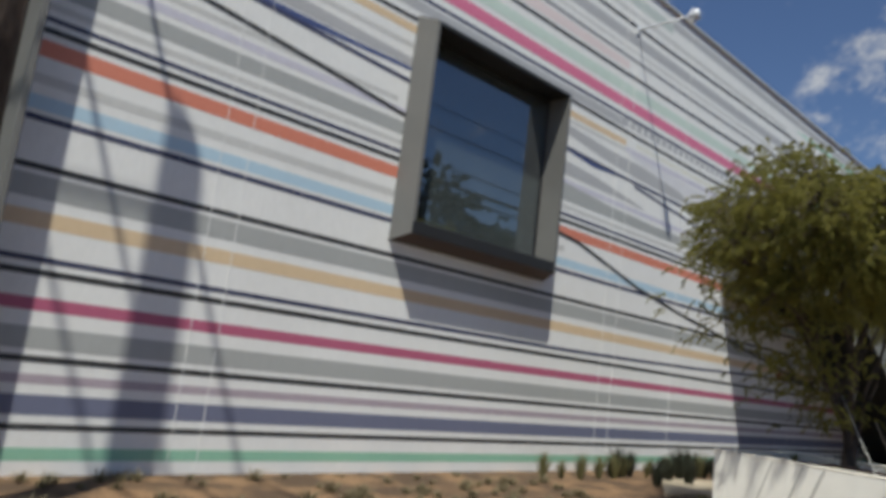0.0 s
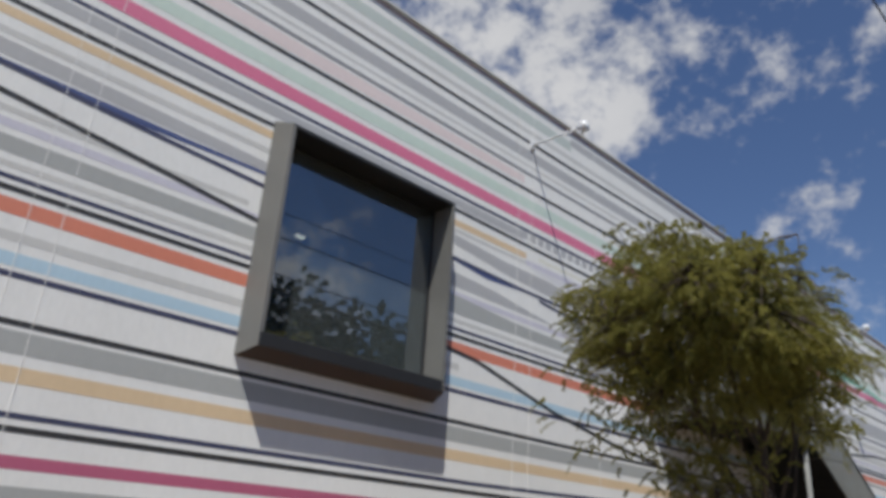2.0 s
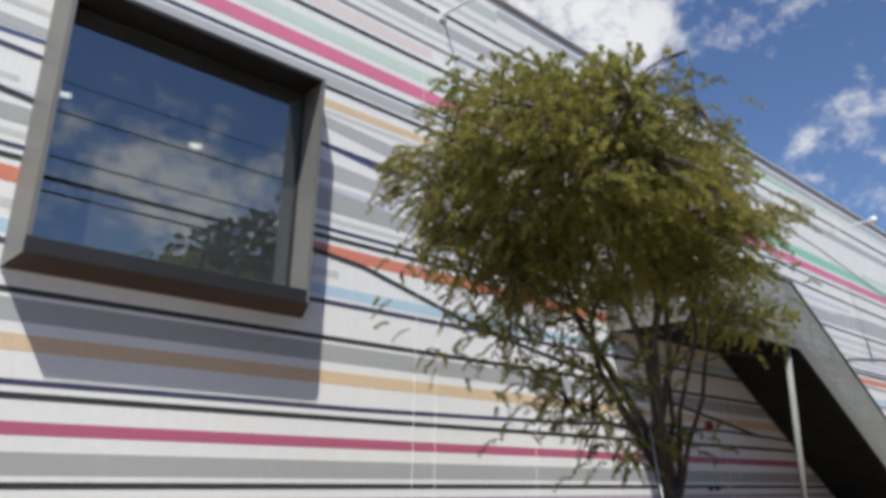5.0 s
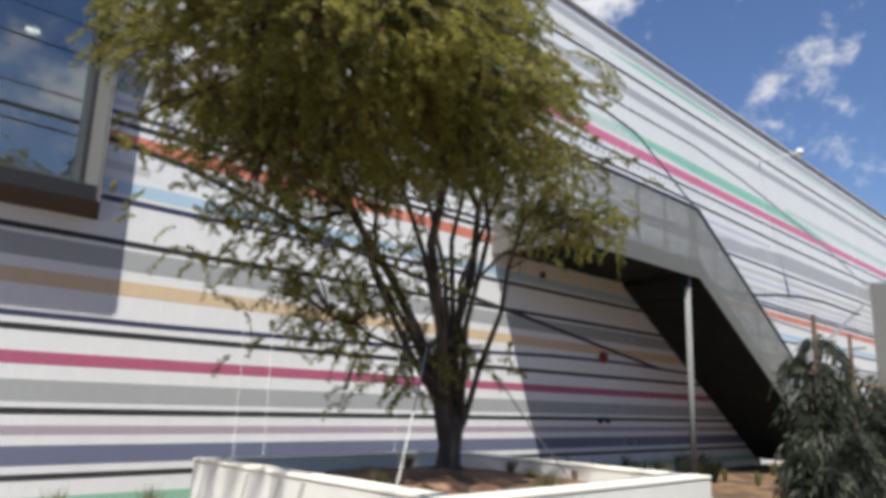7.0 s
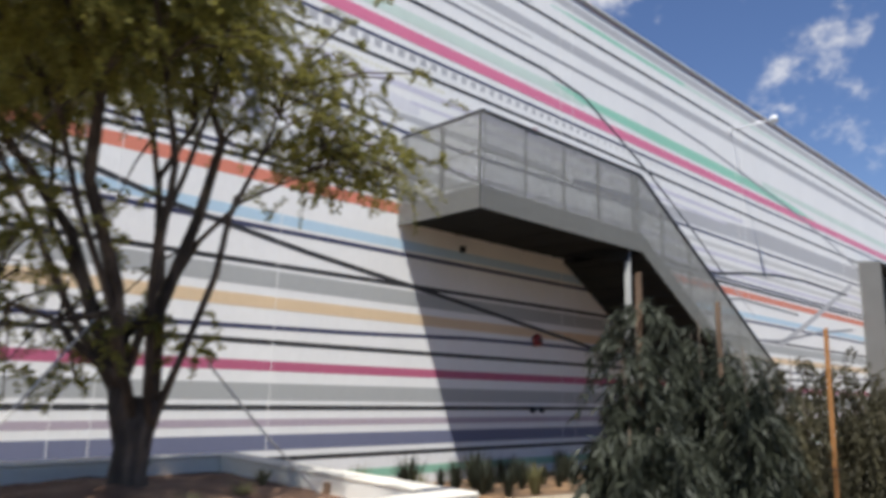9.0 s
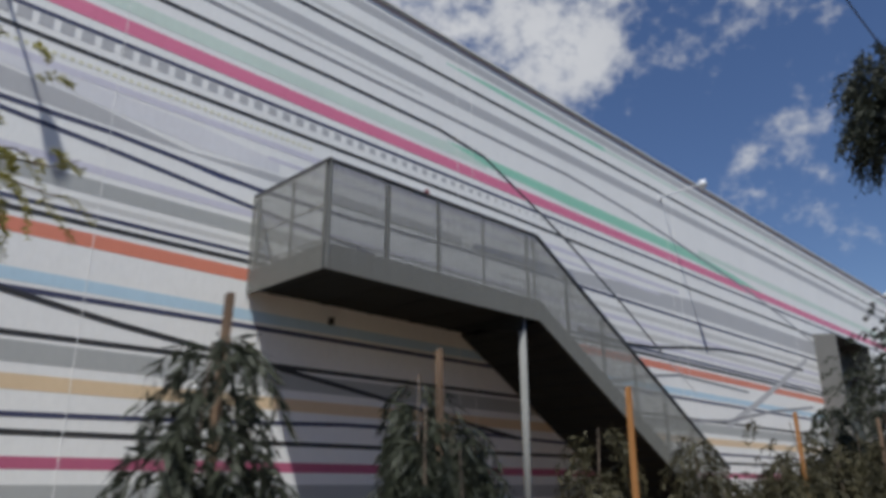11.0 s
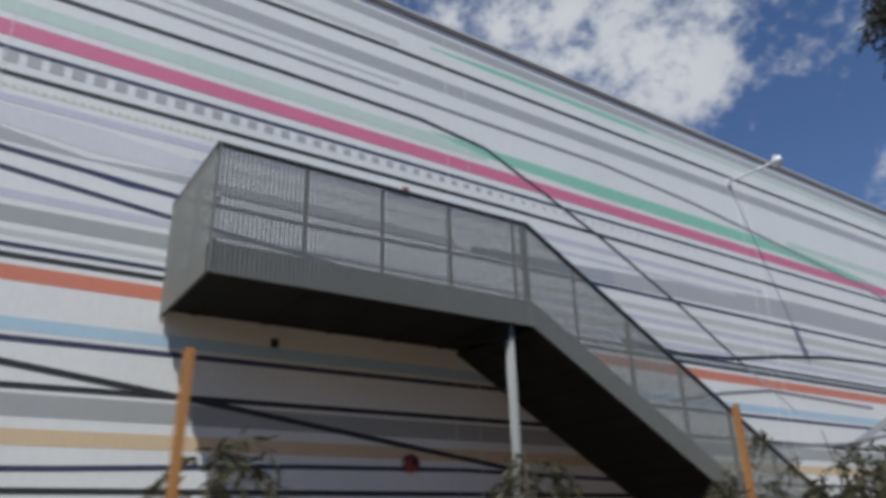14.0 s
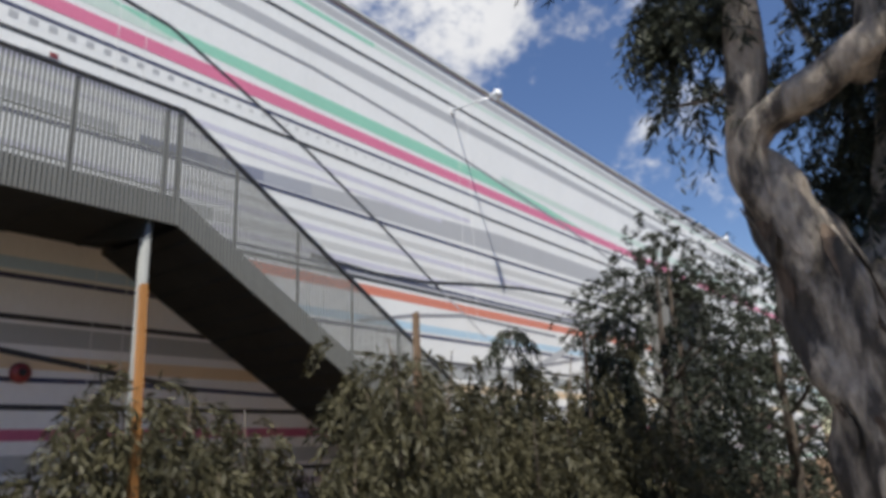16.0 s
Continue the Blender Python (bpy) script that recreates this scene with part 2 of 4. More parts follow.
M_STEEL = mat("grey_painted_steel", (0.165, 0.167, 0.162), 0.5, 0.15, vary=0.12, grain=50, stain=1.5)
M_BEAM = mat("dark_painted_beam", (0.085, 0.087, 0.087), 0.7, 0.0, vary=0.15)
M_COLUMN = mat("matt_grey_steel", (0.20, 0.202, 0.197), 0.85, 0.0, vary=0.12, grain=50, stain=1.5)
M_RAIL = mat("dark_handrail", (0.06, 0.06, 0.065), 0.4, 0.3)
# near black, hardly any sheen: shade under landing and stair as colour
M_STEEL_SHADE = mat("shade_dark_steel", (0.026, 0.029, 0.03), 0.9, 0.0, vary=0.25)
M_STEEL_SHADE.node_tree.nodes["Principled BSDF"].inputs["Specular IOR Level"].default_value = 0.08
M_LAMP = mat("white_enamel", (0.72, 0.73, 0.74), 0.35, 0.1, vary=0.05)
M_RENDER = mat("white_render", (0.74, 0.72, 0.66), 0.85, vary=0.10, grain=120, stain=2.2, bump=0.3)
M_STREAK = mat("grey_streak", (0.43, 0.42, 0.39), 0.9, vary=0.2, grain=30, stain=3)
M_CREAM = mat("cream_coping", (0.66, 0.62, 0.54), 0.8, vary=0.12, grain=90, stain=3, bump=0.2)
M_SOIL = two_tone("red_mulch_soil", (0.12, 0.062, 0.035), (0.25, 0.145, 0.085), 2.6, 0.95, bump=0.8)
M_GROUND = two_tone("sandy_garden_soil", (0.075, 0.044, 0.023), (0.21, 0.123, 0.062), 1.7, 0.95, bump=0.6)
M_SAND = two_tone("pale_sand_path", (0.30, 0.25, 0.18), (0.40, 0.335, 0.245), 1.5, 0.95, bump=0.3)
M_ASPHALT = two_tone("asphalt", (0.045, 0.046, 0.048), (0.07, 0.07, 0.07), 3.0, 0.9, bump=0.4, grain=140)
M_CONC = mat("concrete_paving", (0.21, 0.206, 0.198), 0.85, vary=0.15, grain=110, stain=1.3, bump=0.25, spread=0.06)
M_TRUNK = two_tone("brown_bark", (0.05, 0.037, 0.028), (0.14, 0.105, 0.078), 6, 0.9, stretch=(1, 1, 0.25), bump=0.7)
M_GUM = two_tone("peeling_gum_bark", (0.055, 0.045, 0.038), (0.37, 0.31, 0.255), 3.4, 0.85, low=0.43, high=0.56, stretch=(1.2, 1.2, 0.45), bump=1.0, grain=18)
M_BARKDARK = two_tone("curling_brown_bark", (0.075, 0.05, 0.036), (0.20, 0.14, 0.10), 4.0, 0.85, stretch=(1, 1, 0.3), bump=0.8)
M_STAKE_NEW = mat("orange_stake_timber", (0.37, 0.165, 0.05), 0.75, vary=0.2, grain=14, stain=2, bump=0.3, streak=(6, 6, 0.6))
M_STAKE = mat("weathered_stake_timber", (0.21, 0.135, 0.085), 0.8, vary=0.25, grain=14, stain=2, bump=0.3, streak=(6, 6, 0.6), spread=0.25)
M_LEAF = foliage("feathery_leaf", (0.075, 0.082, 0.022), (0.42, 0.38, 0.098), 0.5)
M_WILLOW = foliage("grey_green_leaf", (0.013, 0.017, 0.011), (0.06, 0.066, 0.042), 0.2)
M_DRYLEAF = foliage("olive_leaf", (0.023, 0.022, 0.0105), (0.094, 0.082, 0.042), 0.2)
M_GUMLEAF = foliage("gum_leaf", (0.016, 0.020, 0.014), (0.052, 0.058, 0.037), 0.15)
M_GRASS = foliage("tuft_grass", (0.12, 0.12, 0.05), (0.30, 0.27, 0.13))
M_DRYGRASS = foliage("dry_grass", (0.16, 0.135, 0.075), (0.30, 0.255, 0.16))
M_RED = mat("red_plastic", (0.22, 0.028, 0.03), 0.4)
M_STRAP = mat("pale_strap", (0.46, 0.45, 0.42), 0.7)
M_WIRE = mat("black_cable", (0.015, 0.015, 0.016), 0.6)
M_ROOFING = mat("roof_sheet", (0.45, 0.46, 0.47), 0.5, 0.3)
M_DOWN = glow("downlight", (1.0, 0.93, 0.8), 6.0)


# ---- mesh helpers ----
def add_box(bm, x0, x1, y0, y1, z0, z1, bevel=0.0):
    vs = [bm.verts.new(c) for c in ((x0, y0, z0), (x1, y0, z0), (x1, y1, z0), (x0, y1, z0), (x0, y0, z1), (x1, y0, z1), (x1, y1, z1), (x0, y1, z1))]
    fs = [bm.faces.new([vs[i] for i in q]) for q in ((3, 2, 1, 0), (4, 5, 6, 7), (0, 1, 5, 4), (1, 2, 6, 5), (2, 3, 7, 6), (3, 0, 4, 7))]
    if bevel:
        edges = list({e for f in fs for e in f.edges})
        bmesh.ops.bevel(bm, geom=edges, offset=bevel, segments=1, affect="EDGES", profile=0.5)


def box(x0, x1, y0, y1, z0, z1, bevel=0.0):
    bm = bmesh.new()
    add_box(bm, x0, x1, y0, y1, z0, z1, bevel)
    return bm


def hexa(pts):
    """A solid from eight corners: four below and four above, in the same turn."""
    bm = bmesh.new()
    vs = [bm.verts.new(p) for p in pts]
    for q in ((3, 2, 1, 0), (4, 5, 6, 7), (0, 1, 5, 4), (1, 2, 6, 5), (2, 3, 7, 6), (3, 0, 4, 7)):
        bm.faces.new([vs[i] for i in q])
    return bm


def tube(bm, points, radii, sides=8, wobble=0.0):
    """A tapered tube along a line of points."""
    pts = [Vector(p) for p in points]
    if isinstance(radii, (int, float)):
        radii = [radii] * len(pts)
    rings = []
    for i, p in enumerate(pts):
        d = (pts[min(i + 1, len(pts) - 1)] - pts[max(i - 1, 0)]).normalized()
        a = d.cross(Vector((0.31, 0.95, 0.07))).normalized()
        b = d.cross(a)
        ring = []
        for k in range(sides):
            t = 2 * math.pi * k / sides
            r = radii[i] * (1 + wobble * noise.noise(Vector((p.x * 3 + 2 * math.cos(t), p.y * 3 + 2 * math.sin(t), p.z * 2))))
            ring.append(bm.verts.new(p + r * (math.cos(t) * a + math.sin(t) * b)))
        rings.append(ring)
    for r0, r1 in zip(rings, rings[1:]):
        for k in range(sides):
            bm.faces.new((r0[k], r0[(k + 1) % sides], r1[(k + 1) % sides], r1[k]))
    bm.faces.new(rings[0][::-1]), bm.faces.new(rings[-1])


def tube_bm(points, radii, sides=8, wobble=0.0):
    bm = bmesh.new()
    tube(bm, points, radii, sides, wobble)
    return bm


def resample(points, radii, steps):
    """More points along a bent limb, by a smooth curve through the given ones."""
    p, n = [Vector(q) for q in points], len(points) - 1
    out, rad = [], []
    for k in range(steps + 1):
        u = min(k / steps * n, n - 1e-6)
        i, f = int(u), u - int(u)
        a, b, c, d = p[max(i - 1, 0)], p[i], p[i + 1], p[min(i + 2, n)]
        out.append(0.5 * (2 * b + (c - a) * f + (2 * a - 5 * b + 4 * c - d) * f * f + (3 * b - a - 3 * c + d) * f ** 3))
        rad.append(radii[i] + f * (radii[i + 1] - radii[i]))
    return out, rad


def finish(name, bm, material, smooth=False):
    bmesh.ops.recalc_face_normals(bm, faces=bm.faces)
    me = bpy.data.meshes.new(name)
    bm.to_mesh(me)
    bm.free()
    me.materials.append(material)
    if smooth:
        for p in me.polygons:
            p.use_smooth = True
    return new(name, me)


def part(name, bm, material, parent, label="", smooth=False):
    ob = finish(name, bm, material, smooth)
    ob.parent = parent
    if label:
        tagged(ob, label)
    return ob


def thing(name, label, category, at=(0, 0, 0), group="", kind=""):
    ob = new(name)
    ob.location = at
    ob.empty_display_size = 0.1
    return tagged(ob, label, category, group, kind)


def quads(name, verts, material, parent=None):
    """Many loose four-cornered leaves as one mesh. verts: n x 4 x 3."""
    v = np.asarray(verts, dtype=np.float64).reshape(-1, 3)
    me = bpy.data.meshes.new(name)
    me.from_pydata(v.tolist(), [], np.arange(len(v)).reshape(-1, 4).tolist())
    me.materials.append(material)
    ob = new(name, me)
    if parent:
        ob.parent = parent
    return ob


# ---- ground ----
def ground_height(x, y):
    t = min(max((y - 1.7) / 4.3, 0.0), 1.0)
    bumps = 0.05 * noise.noise(Vector((x * 0.7, y * 0.7, 0))) + 0.02 * noise.noise(Vector((x * 2.5, y * 2.5, 3)))
    return -0.28 + 0.28 * t * t * (3 - 2 * t) + (bumps if 1.9 < y < 8.2 and -8 < x < 48 else 0.0)


bm = bmesh.new()
xs = [-900, -300, -100, -40, -15] + [-8 + 0.4 * i for i in range(141)] + [52, 70, 120, 350, 900]
ys = [-900, -300, -100, -50, -20, -9.0, -3.2, -1.3, 1.75] + [1.9 + 0.3 * i for i in range(23)] + [12, 30, 100, 300, 900]
grid = [[bm.verts.new((x, y, ground_height(x, y) - (0.06 if y < 1.8 else 0.0))) for x in xs] for y in ys]
for r0, r1 in zip(grid, grid[1:]):
    for i in range(len(xs) - 1):
        bm.faces.new((r0[i], r0[i + 1], r1[i + 1], r1[i]))
tagged(finish("ground", bm, M_GROUND, True), "bare sandy red-brown garden soil and open ground", "ground", kind="structure")

road = finish("road", box(-300, 300, -9.2, -3.2, -0.9, -0.32), M_ASPHALT)
tagged(road, "dark grey asphalt street", "road", kind="structure")
pav = tagged(new("pavement"), "grey concrete slab footpath beside the garden", "pavement", kind="structure")
slab_me = finish("paving_slab", box(-0.745, 0.745, -1.4, 1.4, -0.09, 0.0, 0.008), M_CONC)
slab_me.parent = pav
slab_me.location = (-11, 0.2, -0.28)
for i in range(1, 40):
    s = slab_me.copy()
    scene.collection.objects.link(s)
    s.location = (-11 + 1.5 * i, 0.2, -0.28 + 0.002 * (i % 3))
tagged(finish("kerb", box(-60, 90, -3.2, -3.0, -0.5, -0.27, 0.02), M_CONC), "concrete street kerb", "kerb", kind="structure")

# ---- the long painted building ----
WALL_Y, WALL_X0, WALL_X1, WALL_TOP = 8.386, -12.0, 62.0, 9.5
OPEN = [(7.24, 10.42, 3.15, 6.30), (-1.1, 2.54, 0.05, 6.9), (38.6, 42.2, 0.05, 6.2)]      # x0, x1, z0, z1
bm = bmesh.new()
cuts = sorted({WALL_X0, WALL_X1, *[v for o in OPEN for v in o[:2]]})
for a, b in zip(cuts, cuts[1:]):
    hole = [o for o in OPEN if o[0] <= a and b <= o[1]]
    if hole:
        add_box(bm, a, b, WALL_Y, WALL_Y + 0.3, -0.5, hole[0][2])
        add_box(bm, a, b, WALL_Y, WALL_Y + 0.3, hole[0][3], WALL_TOP)
    else:
        add_box(bm, a, b, WALL_Y, WALL_Y + 0.3, -0.5, WALL_TOP)
wall = tagged(finish("wall_south", bm, M["white"]), "long white wall painted with many coloured horizontal stripes", "wall", kind="structure")
for nm, b in (("wall_west", (WALL_X0, WALL_X0 + 0.3, WALL_Y + 0.3, 24, -0.5, WALL_TOP)), ("wall_east", (WALL_X1 - 0.3, WALL_X1, WALL_Y + 0.3, 24, -0.5, WALL_TOP)), ("wall_north", (WALL_X0, WALL_X1, 24, 24.3, -0.5, WALL_TOP))):
    tagged(finish(nm, box(*b), M["light_grey"]), "plain wall of the gallery building", "wall", kind="structure")
tagged(finish("roof", box(WALL_X0, WALL_X1, WALL_Y + 0.05, 24.3, WALL_TOP, WALL_TOP + 0.12), M_ROOFING), "flat metal roof of the gallery building", "roof", kind="structure")

# painted stripes: colour, layer, [(x, lower z, upper z), ...]
E0, E1 = WALL_X0 + 0.01, WALL_X1 - 0.01


def flat(colour, z0, z1, x0=E0, x1=E1, layer=0):
    return (colour, layer, [(x0, z0, z1), (x1, z0, z1)])


def line(colour, half, pts, layer=2):
    return (colour, layer, [(x, z - half, z + half) for x, z in pts])


STRIPES = [
    flat("green", 0.14, 0.26), flat("black", 0.43, 0.475, layer=1), flat("slate_blue", 0.56, 0.75), flat("mauve", 0.85, 0.94),
    flat("black", 1.055, 1.105, layer=1), flat("grey", 1.17, 1.38), flat("magenta", 1.53, 1.655),
    flat("black", 1.865, 1.915, layer=1), line("navy", 0.022, [(E0, 2.0), (11.4, 2.02), (13.5, 2.05), (16, 2.1), (18.5, 2.18), (21, 2.2), (24, 2.12), (E1, 2.02)], 1),
    flat("tan", 2.31, 2.47), flat("grey", 2.585, 2.81), flat("black", 2.86, 2.91, layer=1),
    flat("navy", 3.325, 3.375, layer=1), flat("blue", 3.43, 3.57), flat("light_grey", 3.68, 3.78, E0, 11), flat("orange", 3.95, 4.12),
    flat("black", 4.195, 4.245, layer=1), flat("navy", 4.315, 4.355, layer=1), flat("light_grey", 4.43, 4.5, E0, 17), flat("grey", 4.58, 4.77, E0, 22.5), flat("lavender", 4.85, 4.95),
    flat("light_grey", 5.02, 5.09, E0, 7), flat("light_grey", 4.60, 4.74, 22.5, E1), flat("lavender", 4.44, 4.54, 22.5, E1), flat("mid_grey", 4.2, 4.3, 24.5, 37), 
    # the wandering lines and wedges at mid height
    line("navy", 0.025, [(E0, 5.62), (3.0, 5.58), (5.2, 5.47), (6.6, 5.4), (7.2, 5.37), (10.6, 5.52), (12.5, 5.46), (14.9, 5.43), (16.9, 5.28), (18.5, 5.28), (21.5, 5.36), (24.4, 5.37), (30, 5.37), (37, 5.4), (E1, 5.4)], 2),
    ("deep_blue", 1, [(3.6, 5.56, 5.58), (5.0, 5.48, 5.58), (6.0, 5.50, 5.57), (7.2, 5.53, 5.58)]),
    ("mid_grey", 0, [(E0, 5.66, 5.86), (2.0, 5.66, 5.86), (5.4, 5.60, 5.78), (7.2, 5.59, 5.72)]),
    ("light_grey", 0, [(E0, 5.95, 6.03), (7.2, 5.86, 5.94)]),
    ("deep_blue", 1, [(10.5, 5.50, 5.53), (11.6, 5.38, 5.50), (12.6, 5.43, 5.47)]),
    ("mid_grey", 0, [(10.4, 5.80, 5.96), (12.0, 5.62, 5.85), (13.2, 5.55, 5.84), (14.6, 5.51, 5.72), (15.9, 5.49, 5.51)]),
    ("grey", 0, [(10.4, 4.62, 4.92), (12.2, 4.60, 4.80), (14, 4.59, 4.765)]),
    ("mid_grey", 0, [(10.4, 5.04, 5.3), (11.8, 5.02, 5.22), (13.4, 5.0, 5.02)]),
    ("mid_grey", 0, [(15.7, 5.50, 5.51), (16.9, 5.47, 5.58), (18.5, 5.45, 5.6), (21, 5.46, 5.58)]),
    ("deep_blue", 1, [(15.5, 5.37, 5.38), (16.3, 5.27, 5.33), (17.6, 5.25, 5.29)]),
    ("pale_lavender", 0, [(12.7, 5.93, 6.05), (14.6, 5.74, 5.96), (16.0, 5.60, 5.92), (17.2, 5.62, 5.80)]),
    line("navy", 0.022, [(13.0, 5.38), (15.0, 5.2), (16.9, 4.99), (19, 4.8)], 3),
    ("slate_blue", 0, [(21.3, 5.42, 5.54), (22.4, 5.42, 5.59)]), ("steel_blue", 0, [(22.4, 5.42, 5.59), (23.4, 5.42, 5.63)]), ("blue_grey", 0, [(23.4, 5.42, 5.63), (24.4, 5.42, 5.68)]), ("mid_grey", 0, [(24.4, 5.42, 5.68), (30.2, 5.52, 5.98), (40, 5.55, 6.0)]),
    flat("lavender", 5.98, 6.08, 12.6, 29), flat("lavender", 5.78, 5.84, 17, 28), ("light_grey", 0, [(22, 5.05, 5.12), (30, 5.05, 5.2), (E1, 5.1, 5.2)]),
    flat("tan", 6.09, 6.21, E0, 12.6), flat("light_grey", 5.98, 6.04, 10.4, 12.6),
    line("black", 0.026, [(E0, 6.27), (7, 6.30), (7.2, 6.31), (10.4, 6.39), (12, 6.37), (15, 6.34), (22, 6.36), (30, 6.27), (40, 6.24), (E1, 6.24)], 1),
    flat("mid_grey", 6.44, 6.60, E0, 12.5), flat("navy", 6.645, 6.69, layer=1),
    flat("pink", 6.82, 7.03, layer=1), flat("pale_green", 7.13, 7.33, E0, 21.7),
    ("mint", 0, [(20.6, 7.36, 7.37), (21.65, 7.20, 7.37), (24.4, 7.13, 7.38), (27.5, 7.12, 7.38), (30.2, 7.12, 7.36), (32.5, 7.03, 7.22), (34.5, 6.98, 7.04)]), ("pale_green", 0, [(30.4, 7.36, 7.5), (36, 7.3, 7.5), (E1, 7.3, 7.5)]),
    line("black", 0.026, [(E0, 7.51), (12, 7.51), (18, 7.55), (20.4, 7.52), (21.65, 7.37), (23, 6.81), (24.3, 6.24), (26.2, 5.27), (27.9, 4.30)], 3),
    line("mid_grey", 0.02, [(27.9, 4.30), (28.5, 4.0), (29.4, 3.5)], 3),
    ("pale_pink", 0, [(E0, 7.58, 7.80), (8, 7.58, 7.80), (12.5, 7.62, 7.78)]),
    line("dark_grey", 0.026, [(E0, 7.90), (24.4, 7.86), (27, 7.68), (29.0, 7.46), (30.6, 7.27), (33, 6.98), (35.6, 6.55), (38.5, 6.0)], 2),
    flat("light_grey", 8.02, 8.07, E0, 20), flat("mid_grey", 8.18, 8.40), line("black", 0.03, [(E0, 8.58), (14, 8.58), (20, 8.68), (26, 8.68), (30, 8.66), (E1, 8.66)], 1),
    flat("light_grey", 8.76, 8.86, E0, 20), flat("grey_green", 8.99, 9.22, E0, 14), ("mint", 0, [(20.6, 8.98, 9.0), (22, 8.96, 9.06), (26, 8.97, 9.07)]), ("pale_green", 0, [(26, 8.97, 9.07), (40, 9.0, 9.1), (E1, 9.0, 9.1)]),
    flat("mid_grey", 9.12, 9.3, 14, E1), flat("maroon", 9.43, 9.47),
    # the long black diagonal past the window and under the landing
    line("black", 0.026, [(1.8, 5.45), (4.23, 5.21), (5.92, 5.02), (7.2, 4.86)], 3),
    line("black", 0.028, [(10.45, 4.02), (11.4, 3.92), (13.44, 3.42), (15.26, 3.13), (17.6, 2.83), (20.3, 2.45), (22.4, 2.15)], 3),
    line("black", 0.03, [(24.4, 4.42), (26.0, 4.36), (27.4, 4.42), (29.2, 4.65), (31, 4.83), (33.2, 4.93), (37, 4.9)], 3),
    line("dark_grey", 0.025, [(25.5, 3.45), (27.0, 3.72), (28.6, 3.9), (30.6, 3.86), (32.5, 3.82)], 3),
    line("dark_grey", 0.03, [(27.0, 2.75), (29, 2.85), (31, 2.95), (34, 3.4), (37.4, 3.75)], 3),
    line("mid_grey", 0.09, [(30.9, 2.8), (33, 3.55), (37.5, 5.3)], 2),
]


def ribbon(colour, layer, pts, index):
    """A stripe of paint on the wall, left out where windows are; a millimetre or more proud, by its layer."""
    y = WALL_Y - 0.0012 - 0.0007 * layer - 0.000012 * index
    if colour in ("black", "navy", "dark_grey"):
        pts = [(x, z0 - 0.006, z1 + 0.006) for x, z0, z1 in pts]
    bm = bmesh.new()
    for (xa, a0, a1), (xb, b0, b1) in zip(pts, pts[1:]):
        spans = [(xa, xb)]
        for ox0, ox1, oz0, oz1 in OPEN:
            if max(a1, b1) > oz0 - 0.02 and min(a0, b0) < oz1 + 0.02:
                spans = [p for s, e in spans for p in ((s, min(e, ox0 - 0.02)), (max(s, ox1 + 0.02), e)) if p[1] - p[0] > 0.01]
        for s, e in spans:
            f, g = (s - xa) / (xb - xa), (e - xa) / (xb - xa)
            c = [(s, a0 + f * (b0 - a0)), (e, a0 + g * (b0 - a0)), (e, a1 + g * (b1 - a1)), (s, a1 + f * (b1 - a1))]
            q = [(x, y, z) for x, z in c] + [(x, WALL_Y - 0.0005, z) for x, z in c]
            vs = [bm.verts.new(p) for p in q]
            bm.faces.new(vs[:4])
            for i in range(4):
                bm.faces.new((vs[i], vs[(i + 1) % 4], vs[4 + (i + 1) % 4], vs[4 + i]))
    return part("painted_stripe", bm, M[colour], wall)


for index, (colour, layer, pts) in enumerate(sorted(STRIPES, key=lambda s: s[1])):
    ribbon(colour, layer, pts, index)

# painted squares and dots between the lines
for i in range(62):
    x = 12.55 + 0.235 * i
    k = max(0.25, 1 - i / 75)
    w, h = 0.074 * k + 0.012, 0.082 * k
    part("painted_square", box(x - w, x + w, WALL_Y - 0.0028, WALL_Y - 0.0005, 6.555 - h, 6.555 + h), M["mid_grey" if i < 40 else "light_grey"], wall)
for i in range(48):
    x = 13.0 + 0.1 * i
    part("painted_dot", box(x - 0.03, x + 0.03, WALL_Y - 0.0028, WALL_Y - 0.0005, 6.165, 6.215), M["olive"], wall)

# upright sheet joints of the cladding
for x in (-6.5, -2.2, 4.62, 4.95, 12.35, 12.75, 14.85, 20.9, 21.3, 28.7, 29.1, 36.8, 45.0, 53.0):
    part("cladding_joint", box(x - 0.004, x + 0.004, WALL_Y - 0.0058, WALL_Y - 0.0004, -0.1, 9.42), M["white"], wall)
cap = finish("roof_trim", box(WALL_X0 - 0.05, WALL_X1 + 0.05, WALL_Y - 0.05, WALL_Y + 0.38, 9.5, 9.56, 0.01), M["light_grey"])
tagged(cap, "pale metal capping along the roof edge", "trim", kind="structure")


